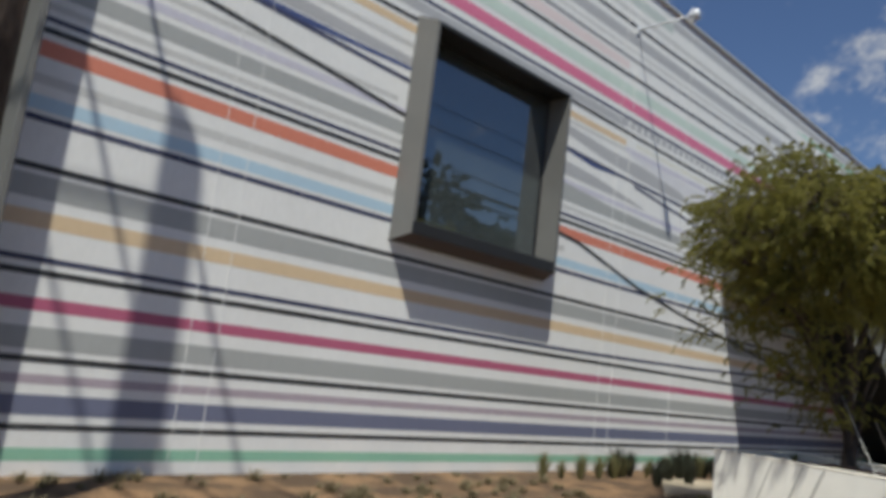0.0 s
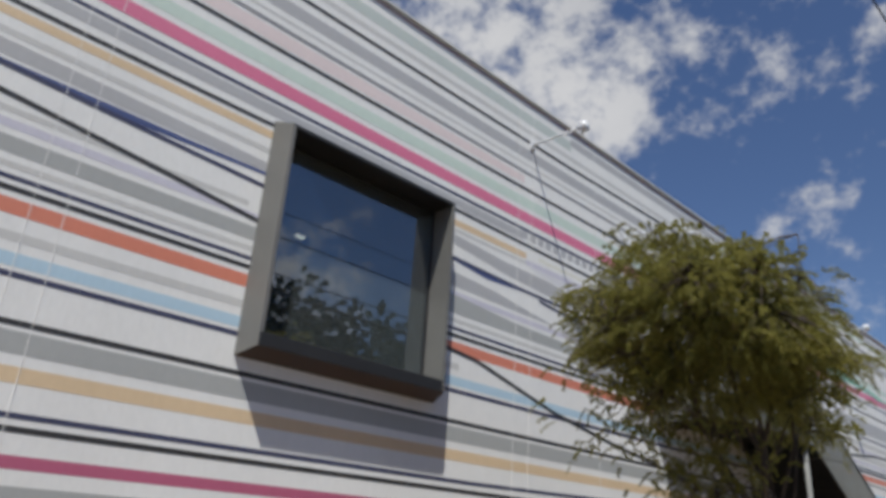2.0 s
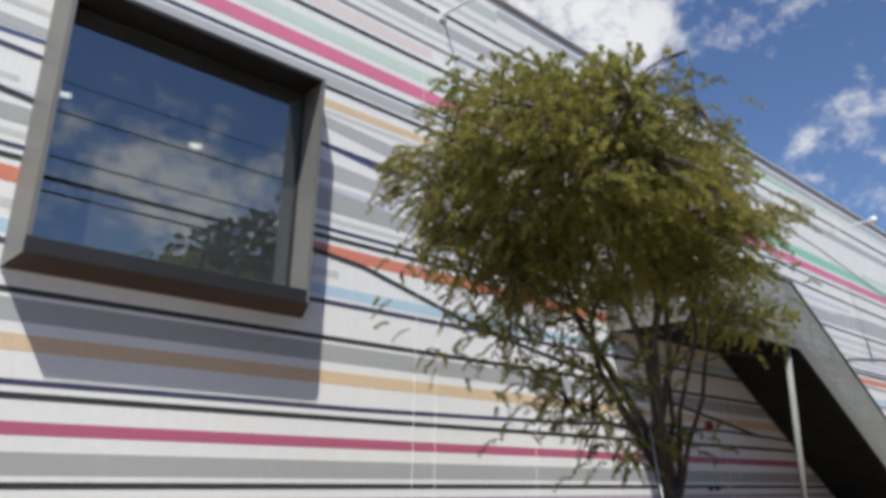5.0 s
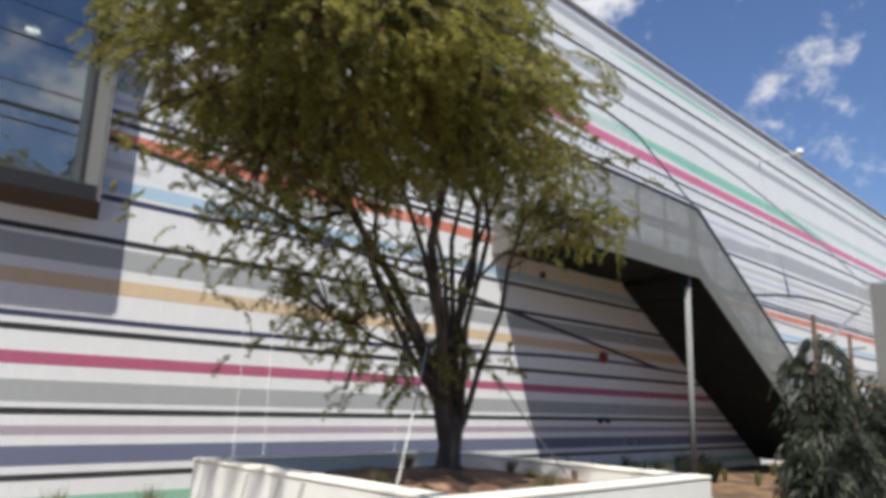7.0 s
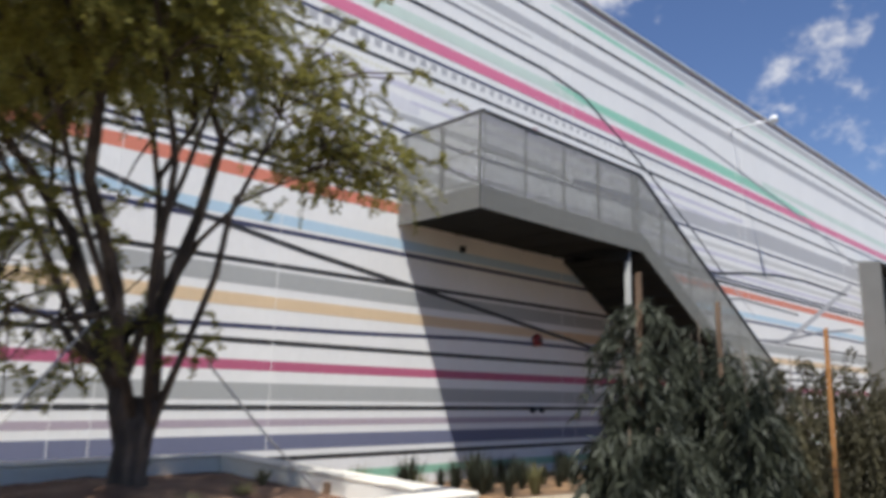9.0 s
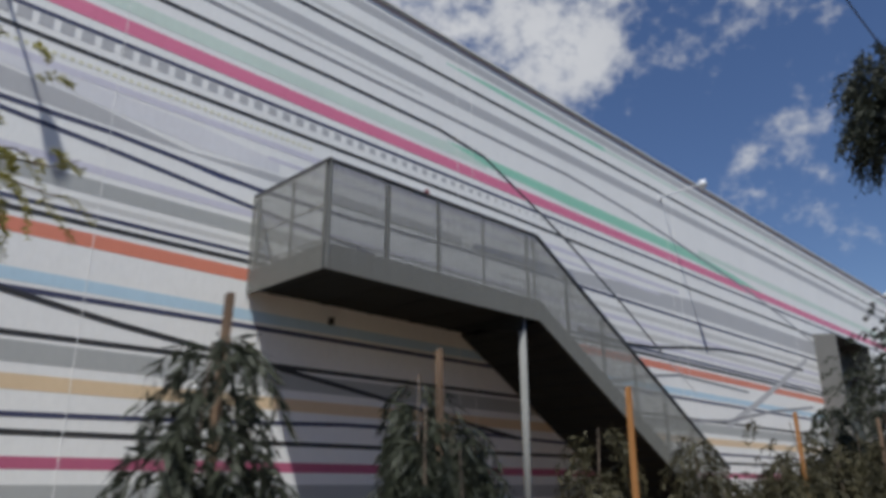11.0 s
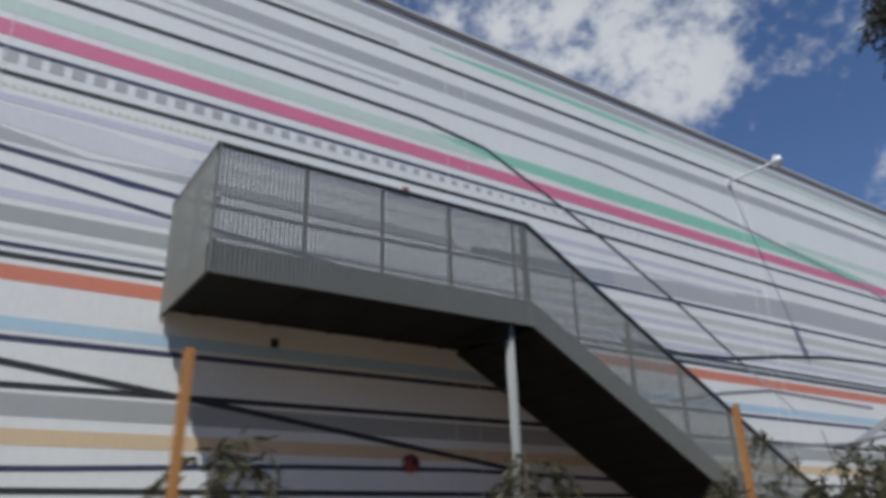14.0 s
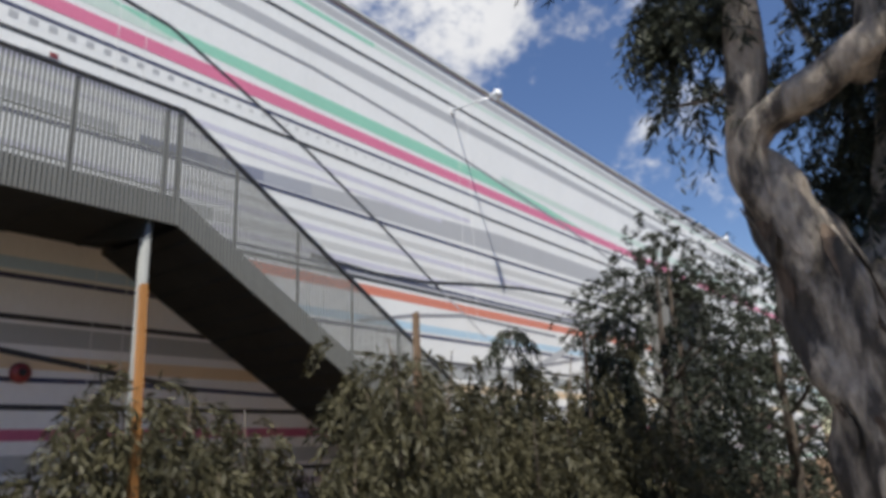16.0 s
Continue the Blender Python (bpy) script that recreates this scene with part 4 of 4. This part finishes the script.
def weeping_shrub(seed, height, spread, leaf_mat, count, leaf=0.085, width=0.0066, length=0.33, label="young weeping shrub with narrow grey-green leaves", hang=0.5, ragged=0.3):
    r = np.random.default_rng(seed)
    sh = thing("weeping_shrub", label, "shrub", group="young shrubs beside the path")
    stems = []
    for i in range(6):
        a = 2 * math.pi * i / 6 + r.uniform(-0.3, 0.3)
        rad = spread * r.uniform(0.15, 0.75)
        top = (rad * math.cos(a), rad * math.sin(a), height * (0.94 if i == 0 else r.uniform(0.6, 0.92)))
        pts = bent((0.03 * math.cos(a), 0.03 * math.sin(a), -0.1), top, 0.0, 5, 0.035, seed * 10 + i)
        part("stem", tube_bm(pts, [0.018, 0.016, 0.013, 0.010, 0.007, 0.003], 6), M_TRUNK, sh, smooth=True)
        stems.append(pts)
    starts, ways = [], []
    for _ in range(count):
        st = stems[r.integers(len(stems))]
        f = r.uniform(0.2, 1.0) ** 0.62
        k = min(int(f * 5), 4)
        p = st[k].lerp(st[k + 1], f * 5 - k)
        a = r.uniform(0, 2 * math.pi)
        o = spread * r.uniform(0.0, 0.48) * (1.15 - 0.6 * f)
        starts.append((p.x + o * math.cos(a), p.y + o * math.sin(a), max(p.z - 0.2 * o, 0.12)))
        ways.append((math.cos(a), math.sin(a), r.uniform(-0.1, 0.5) + ragged * r.uniform(0, 1.2)))
        if ragged:
            lump = 1 + ragged * 1.3 * noise.noise(Vector((3 * starts[-1][0] + seed, 3 * starts[-1][1], 2.2 * starts[-1][2])))
            starts[-1] = (starts[-1][0] * lump, starts[-1][1] * lump, starts[-1][2] * (0.93 + 0.07 * lump))
    q = sprays(starts, ways, length, 1.0, 36, leaf, width, 0.7, hang)
    quads("foliage", q, leaf_mat, sh)
    return sh


def put(src, x, y, z, rz, s=1.0):
    o = copy_thing(src, pose(x, y, z, 0, 0, rz))
    o.scale = (s, s, s)
    return o


sA = weeping_shrub(21, 2.2, 0.2, M_WILLOW, 430, length=0.29, hang=0.8, ragged=0.55)
sB = weeping_shrub(22, 2.15, 0.14, M_WILLOW, 330, length=0.25, hang=0.9)
sC = weeping_shrub(23, 2.1, 0.24, M_DRYLEAF, 330, 0.06, 0.0062, 0.3, "young weeping shrub with olive drying leaves")
sD = weeping_shrub(24, 2.05, 0.62, M_DRYLEAF, 600, 0.052, 0.0075, 0.3, "dense ragged shrub with olive leaves", 0.25, 0.7)


def settle(o, x, y, rz, s=1.0):
    o.location, o.rotation_euler, o.scale = (x, y, ground_height(x, y)), (0, 0, radians(rz)), (s, s, s)


settle(sA, 13.18, 2.15, 0, 1.0)
settle(sB, 14.07, 1.97, 200, 0.95)
settle(sC, 15.62, 2.33, 10)
settle(sD, 19.74, 2.3, 0, 1.1)
for src, x, y, rz, s in ((sA, 13.5, 2.24, 120, 0.93), (sB, 14.46, 2.42, 200, 1.04), (sB, 14.75, 2.62, 110, 1.0), (sC, 17.08, 2.31, 90, 1.0), (sC, 18.12, 2.22, 210, 0.95), (sC, 18.45, 2.35, 80, 0.92), (sC, 17.75, 2.25, 330, 0.9), (sC, 19.1, 1.72, 150, 1.0), (sC, 18.72, 1.95, 300, 0.82), (sC, 19.45, 1.9, 20, 0.95),
                         (sD, 20.4, 2.7, 130, 1.16), (sD, 21.2, 2.3, 250, 1.1), (sD, 19.2, 3.1, 60, 0.92), (sA, 21.9, 3.0, 30, 1.2), (sD, 20.5, 1.95, 200, 0.9), (sA, 22.9, 2.6, 220, 1.25), (sD, 22.4, 2.1, 20, 1.0)):
    put(src, x, y, ground_height(x, y), rz, s)


def stake(x, y, top, lean_x, lean_y, fresh):
    g0 = ground_height(x, y)
    st = thing("tree_stake", "fresh orange square timber stake beside a shrub" if fresh else "weathered grey-brown square timber stake beside a shrub", "stake", (x, y, g0), "timber stakes along the path")
    w = 0.012
    h = top - g0
    bm = hexa([(-w, -w, -0.2), (w, -w, -0.2), (w, w, -0.2), (-w, w, -0.2), (lean_x - w, lean_y - w, h), (lean_x + w, lean_y - w, h), (lean_x + w, lean_y + w, h), (lean_x - w, lean_y + w, h - 0.01)])
    part("post", bm, M_STAKE_NEW if fresh else M_STAKE, st)
    bm = bmesh.new()
    f = 0.55
    c = Vector((lean_x * f, lean_y * f, h * f))
    tube(bm, [c + Vector((0.034 * math.cos(a * math.pi / 6), 0.034 * math.sin(a * math.pi / 6), 0)) for a in range(13)], 0.004, 5)
    part("tie", bm, M_WIRE, st)


for x, y, top, lx, ly, fresh in ((13.28, 2.2, 1.98, 0.05, 0.0, False), (14.44, 2.29, 1.94, -0.03, 0.0, False), (15.53, 2.05, 1.855, 0.04, 0.0, True), (18.02, 2.08, 1.885, -0.05, 0.0, True), (19.2, 1.85, 1.9, 0.0, 0.0, False), (22.4, 2.6, 2.2, 0.0, 0.0, False)):
    stake(x, y, top, lx, ly, fresh)


# ---- large gum tree ----
def gum_tree():
    base = Vector((20.93, 0.104, 0.017))
    tr = thing("gum_tree", "large old gum tree with twisted trunk and peeling pale bark", "tree", base)
    spine, girth = resample([(-0.05, -0.12, -0.6), (-0.08, 0.0, 0.4), (-0.1, 0.10, 1.35), (-0.1, 0.27, 2.08), (-0.1, 0.41, 2.74), (-0.1, 0.58, 3.18), (-0.1, 0.70, 3.5)], [0.44, 0.36, 0.30, 0.275, 0.26, 0.225, 0.165], 60)
    part("trunk", tube_bm(spine, girth, 26, 0.5), M_GUM, tr, smooth=True)
    limbs = [
        ([(-0.1, 0.62, 3.25), (-0.1, 0.70, 3.5), (-0.1, 0.68, 3.88), (-0.1, 0.63, 4.33), (-0.1, 0.6, 4.8), (-0.05, 0.6, 5.5), (0.1, 0.8, 6.6)], [0.17, 0.165, 0.15, 0.14, 0.125, 0.11, 0.06]),
        ([(-0.18, 0.44, 2.75), (-0.24, 0.60, 3.1), (-0.25, 0.68, 3.42), (-0.25, 0.60, 3.66), (-0.25, 0.34, 3.8), (-0.25, 0.15, 3.88), (-0.25, -0.04, 4.0), (-0.22, -0.28, 4.14), (-0.1, -0.7, 4.6), (0.2, -1.2, 6.0)], [0.10, 0.125, 0.13, 0.13, 0.13, 0.125, 0.125, 0.12, 0.10, 0.05]),
        ([(0.05, 0.25, 2.0), (0.55, -0.05, 3.0), (0.8, -0.25, 4.2), (0.9, -0.5, 5.6)], [0.2, 0.17, 0.14, 0.08]),
        ([(0.0, -0.05, 3.95), (0.1, -0.2, 4.4), (0.15, -0.3, 5.2)], [0.1, 0.1, 0.06]),
        ([(-0.1, 0.66, 4.2), (-0.15, 0.9, 4.05), (-0.2, 1.25, 4.08)], [0.026, 0.018, 0.008]),
        ([(-0.1, 0.62, 4.7), (-0.15, 0.95, 4.75), (-0.2, 1.25, 4.8)], [0.03, 0.02, 0.01]),
        ([(-0.08, 0.62, 5.0), (-0.1, 1.2, 5.6), (-0.2, 1.8, 6.2)], [0.06, 0.045, 0.02]),
    ]
    rb = random.Random(9)
    for _ in range(46):
        k0, a0, ln = rb.randrange(2, 48), rb.uniform(2.2, 5.2), rb.randrange(4, 11)
        wd, curl, drift = rb.uniform(0.08, 0.3), rb.uniform(0.01, 0.07), rb.uniform(-0.05, 0.05)
        bm = bmesh.new()
        rows = []
        for q in range(ln):
            k = min(k0 + q, 60)
            lift = 1.03 + curl * abs(q - ln * 0.6) / ln * 2
            half = wd * (1 - abs(2 * q / (ln - 1) - 1) ** 2 * 0.8)
            rows.append([bm.verts.new(spine[k] + girth[k] * (lift + dz) * Vector((math.cos(a0 + drift * q + d * half), math.sin(a0 + drift * q + d * half), 0))) for d, dz in ((-1, 0.03), (0, 0), (1, 0.04), (1, 0.02), (0, -0.03), (-1, 0.01))])
        for ra, rc in zip(rows, rows[1:]):
            for c in range(6):
                bm.faces.new((ra[c], ra[(c + 1) % 6], rc[(c + 1) % 6], rc[c]))
        bm.faces.new(rows[0]), bm.faces.new(rows[-1][::-1])
        part("bark_strip", bm, M_GUM if rb.random() < 0.5 else M_BARKDARK, tr)
    for pts, rad in limbs:
        part("limb", tube_bm(*resample(pts, rad, 22), 14, 0.36), M_GUM, tr, smooth=True)
    r = np.random.default_rng(3)
    starts, ways = [], []
    # clusters at x -1.2 and -1.9 are unseen, added to shade the tree
    for c, rad, nn in (((0.5, 1.0, 6.9), (1.2, 1.2, 0.8), 420), ((0.8, -1.0, 6.4), (1.5, 1.4, 0.9), 420), ((-0.12, 1.02, 4.82), (0.24, 0.26, 0.30), 170), ((-0.15, 1.02, 4.15), (0.2, 0.2, 0.16), 30), ((-0.2, 1.85, 6.4), (0.5, 0.5, 0.5), 260), ((0.1, 1.9, 7.25), (0.5, 0.45, 0.5), 240), ((1.3, -0.5, 4.6), (1.0, 1.1, 1.0), 900), ((1.2, 0.0, 3.2), (0.8, 0.8, 0.8), 760), ((1.0, -0.9, 5.4), (1.0, 0.8, 0.6), 260), ((-1.2, -0.9, 6.2), (1.1, 0.8, 0.5), 420), ((-1.9, -1.3, 7.6), (1.4, 1.1, 0.6), 420), ((-0.5, -0.5, 7.4), (1.0, 0.9, 0.5), 260)):
        for _ in range(nn):
            u = r.normal(size=3)
            u /= np.linalg.norm(u)
            starts.append(np.array(c) + u * np.array(rad) * r.uniform(0.2, 1) ** 0.6)
            ways.append(u * np.array([1, 1, 0.3]))
    quads("crown", sprays(starts, ways, 0.34, 0.9, 26, 0.11, 0.011, 0.6), M_GUMLEAF, tr)

    tr.scale = (0.8, 0.8, 0.8)

gum_tree()


def dark_tree(x, y, height, rad, seed, label, low=0.3):
    tr = thing("garden_tree", label, "tree", (x, y, ground_height(x, y)), "dark trees at the far end of the garden")
    r = np.random.default_rng(seed)
    part("trunk", tube_bm(bent((0, 0, -0.2), (0.1, 0.05, height * 0.85), 0, 6, 0.05, seed), [0.09, 0.08, 0.075, 0.06, 0.05, 0.035, 0.015], 9, 0.2), M_TRUNK, tr, smooth=True)
    starts, ways = [], []
    for i in range(9):
        a = i * 2.4
        z0 = height * (low + 0.06 * i)
        e = (rad * 0.8 * math.cos(a), rad * 0.8 * math.sin(a), min(z0 + 0.5 * rad, height))
        part("limb", tube_bm(bent((0.03, 0.02, z0), e, 0.05, 4, 0.04, seed + i), [0.03, 0.024, 0.018, 0.012, 0.005], 6), M_TRUNK, tr, smooth=True)
    for _ in range(560):
        u = r.normal(size=3)
        u /= np.linalg.norm(u)
        k = r.uniform(0.3, 1) ** 0.5
        lump = 1 + 0.3 * noise.noise(Vector((u[0] * 2 + seed, u[1] * 2, u[2] * 2)))
        starts.append((u[0] * rad * k * lump, u[1] * rad * k * lump, height * (0.5 + low / 2) + u[2] * height * (0.5 - low / 2) * k * lump))
        ways.append(u * np.array([1, 1, 0.5]))
    quads("crown", sprays(starts, ways, 0.3, 0.5, 22, 0.065, 0.014, 0.5), M_GUMLEAF, tr)


dark_tree(23.9, 2.45, 3.75, 0.85, 41, "small dark-leaved tree with drooping twigs", 0.12)
dark_tree(26.4, 3.2, 4.7, 1.1, 42, "small dark-leaved tree with drooping twigs", 0.1)
dark_tree(25.4, 1.7, 3.4, 0.9, 43, "small dark-leaved tree with drooping twigs", 0.1)
dark_tree(27.6, 2.6, 3.0, 1.0, 44, "small dark-leaved tree with drooping twigs", 0.1)


# ---- grasses ----
def tuft(seed, height, n, spread, label):
    g = thing("grass_tuft", label, "grass tuft", group="grass tufts on the garden soil")
    r = np.random.default_rng(seed)
    out = []
    for _ in range(n):
        a, l = r.uniform(0, 2 * math.pi), r.uniform(0.05, 1.0)
        p0 = np.array([0.04 * math.cos(a) * l, 0.04 * math.sin(a) * l, -0.01])
        h = height * r.uniform(0.6, 1.1)
        tip = p0 + np.array([spread * l * math.cos(a), spread * l * math.sin(a), h])
        mid = p0 * 0.5 + tip * 0.5 + np.array([0, 0, 0.1 * h])
        s = np.array([-math.sin(a), math.cos(a), 0]) * 0.006
        out.append([p0 - s, p0 + s, mid + s, mid - s])
        out.append([mid - s, mid + s, tip + s * 0.15, tip - s * 0.15])
    quads("grass", out, M_GRASS, g)
    return g


tA = tuft(61, 0.38, 90, 0.16, "upright tuft of dry green grass")
tB = tuft(62, 0.22, 70, 0.2, "low spreading tuft of dry grass")
settle(tA, 10.3, 7.85, 0)
settle(tB, 11.0, 5.6, 0)
tD = tuft(64, 0.13, 60, 0.16, "low sparse grey-green dry grass")
tD.children[0].data.materials[0] = M_DRYGRASS
settle(tD, 6.0, 7.3, 0)
r = random.Random(12)
for i in range(9):
    x = 10.75 + 0.48 * i + r.uniform(-0.1, 0.1)
    put(tA, x, 7.75 + r.uniform(-0.15, 0.2), ground_height(x, 7.8), r.uniform(0, 360), r.uniform(0.7, 1.15))
for i in range(150):
    x, y = r.uniform(1.5, 9.9), r.uniform(5.0, 8.2)
    put(tD, x, y, ground_height(x, y), r.uniform(0, 360), r.uniform(0.4, 1.0))
for i in range(26):
    x, y = r.uniform(13.2, 24), r.uniform(4.2, 7.8)
    put(tA, x, y, ground_height(x, y), r.uniform(0, 360), r.uniform(0.6, 1.2))
for i in range(7):
    x, y = r.uniform(10.5, 12.4), r.uniform(2.95, 4.85)
    put(tB, x, y, 0.78, r.uniform(0, 360), r.uniform(0.4, 0.7))

tC = tuft(63, 0.42, 130, 0.2, "low dark strappy plant at the wall's foot")
tC.children[0].data.materials[0] = M_WILLOW
settle(tC, 12.9, 7.2, 0)
# wall-foot plants, with unseen extras added to cut ground bounce on the wall
for i in range(56):
    x, y = r.uniform(12.2, 23.5), r.uniform(6.7, 8.0)
    put(tC, x, y, ground_height(x, y), r.uniform(0, 360), r.uniform(0.6, 1.25))

# pale path in the garden
def flat_patch(name, pts, z, material, label):
    bm = bmesh.new()
    top = [bm.verts.new((x, y, ground_height(x, y) + z)) for x, y in pts]
    low = [bm.verts.new((x, y, ground_height(x, y) - 0.15)) for x, y in pts]
    bm.faces.new(top)
    for i in range(len(pts)):
        bm.faces.new((top[i], top[(i + 1) % len(pts)], low[(i + 1) % len(pts)], low[i]))
    return tagged(finish(name, bm, material), label, "path", kind="structure")


flat_patch("path_1", [(11.2, 6.3), (15.0, 5.6), (18.5, 5.3), (19.0, 6.0), (16.0, 6.6), (13.0, 7.4)], 0.05, M_SAND, "pale sandy path through the garden")

# ---- street side: pole, cables and trees across the road ----
for x, y, top in ((1.9, 6.58, 9.3), (1.2, -10.2, 9.3)):
    p = thing("utility_pole", "round timber utility pole with a thin crossarm", "utility pole", (x, y, ground_height(x, y)), "poles of the service line")
    part("shaft", tube_bm([(0.13, 0, -0.4), (0.05, 0, 5), (0, 0, top)], [0.20, 0.185, 0.165], 14, 0.05), M_TRUNK, p, smooth=True)
    part("crossarm", box(-1.52, 0.2, -0.02, 0.02, 8.62, 8.655, 0.004), M_TRUNK, p, "thin iron crossarm")
for x in (1.9, 1.2, 0.45):
    cb = thing("service_wire", "black service wire from the street pole to the wall", "cable", (x, 0, 8.70 - (0.0 if x < 1.8 else 0.02)), "service wires")
    part("wire", tube_bm([(0.16 if x > 1.8 else 0, -10.2 + 1.856 * i, -0.0012 * (i * (10 - i)) ** 1.2) for i in range(11)], 0.032, 6), M_WIRE, cb)
for x in (-16.0, 56.0):
    p = thing("street_pole", "timber street pole with a crossarm for cables", "utility pole", (x, 1.3, -0.3), "street poles")
    part("shaft", tube_bm([(0, 0, -0.4), (0, 0, 5), (0, 0, 9.4)], [0.16, 0.14, 0.11], 12, 0.06), M_TRUNK, p, smooth=True)
    for z in (7.24, 7.93, 8.83):
        part("crossarm", box(-0.06, 0.06, -1.3, 1.3, z - 0.06, z + 0.06, 0.01), M_TRUNK, p)
for y, z, rad in ((1.05, 7.0, 0.055), (0.5, 7.69, 0.022), (0.8, 8.59, 0.02), (2.2, 8.59, 0.012), (0.2, 7.0, 0.03)):
    cb = thing("overhead_cable", "black overhead street cable", "cable", (0, y, z), "street cables")
    part("cable", tube_bm([(-16 + 6 * i, 0, 0.0002 * (36 * (i - 6) ** 2 - 1296)) for i in range(13)], rad, 6), M_WIRE, cb)


def street_tree(x, y, height, rad, seed):
    tr = thing("street_tree", "broad dark green tree across the street", "tree", (x, y, -0.35), "trees across the street")
    part("trunk", tube_bm(bent((0, 0, -0.2), (0.3, 0, height * 0.6), 0, 5, 0.1, seed), [0.26, 0.22, 0.2, 0.17, 0.13, 0.08], 10, 0.2), M_TRUNK, tr, smooth=True)
    r = np.random.default_rng(seed)
    starts, ways = [], []
    for i in range(6):
        a = i * 1.05
        part("limb", tube_bm(bent((0.2, 0, height * 0.45), (rad * 0.7 * math.cos(a), rad * 0.7 * math.sin(a), height * 0.75), 0.1, 4, 0.1, seed + i), [0.1, 0.08, 0.06, 0.04, 0.02], 7), M_TRUNK, tr, smooth=True)
    for _ in range(1500):
        u = r.normal(size=3)
        u /= np.linalg.norm(u)
        k = r.uniform(0.3, 1) ** 0.5 * (1 + 0.35 * noise.noise(Vector((u[0] * 2 + seed, u[1] * 2, u[2] * 2))))
        starts.append((u[0] * rad * k, u[1] * rad * k, height * 0.66 + u[2] * height * 0.34 * k)), ways.append(u)
    quads("crown", sprays(starts, ways, 0.8, 0.4, 40, 0.17, 0.06, 0.5), M_GUMLEAF, tr)


for x, y, h, rad, s in ((19.5, -12, 12.2, 3.4, 71), (24.5, -12, 11.8, 3.8, 72), (31, -12, 9.8, 3.8, 73), (15.2, -13, 8.6, 2.6, 74), (-4, -13, 6.0, 3.0, 75), (40, -13, 6.0, 3.0, 76)):
    street_tree(x, y, h, rad, s)
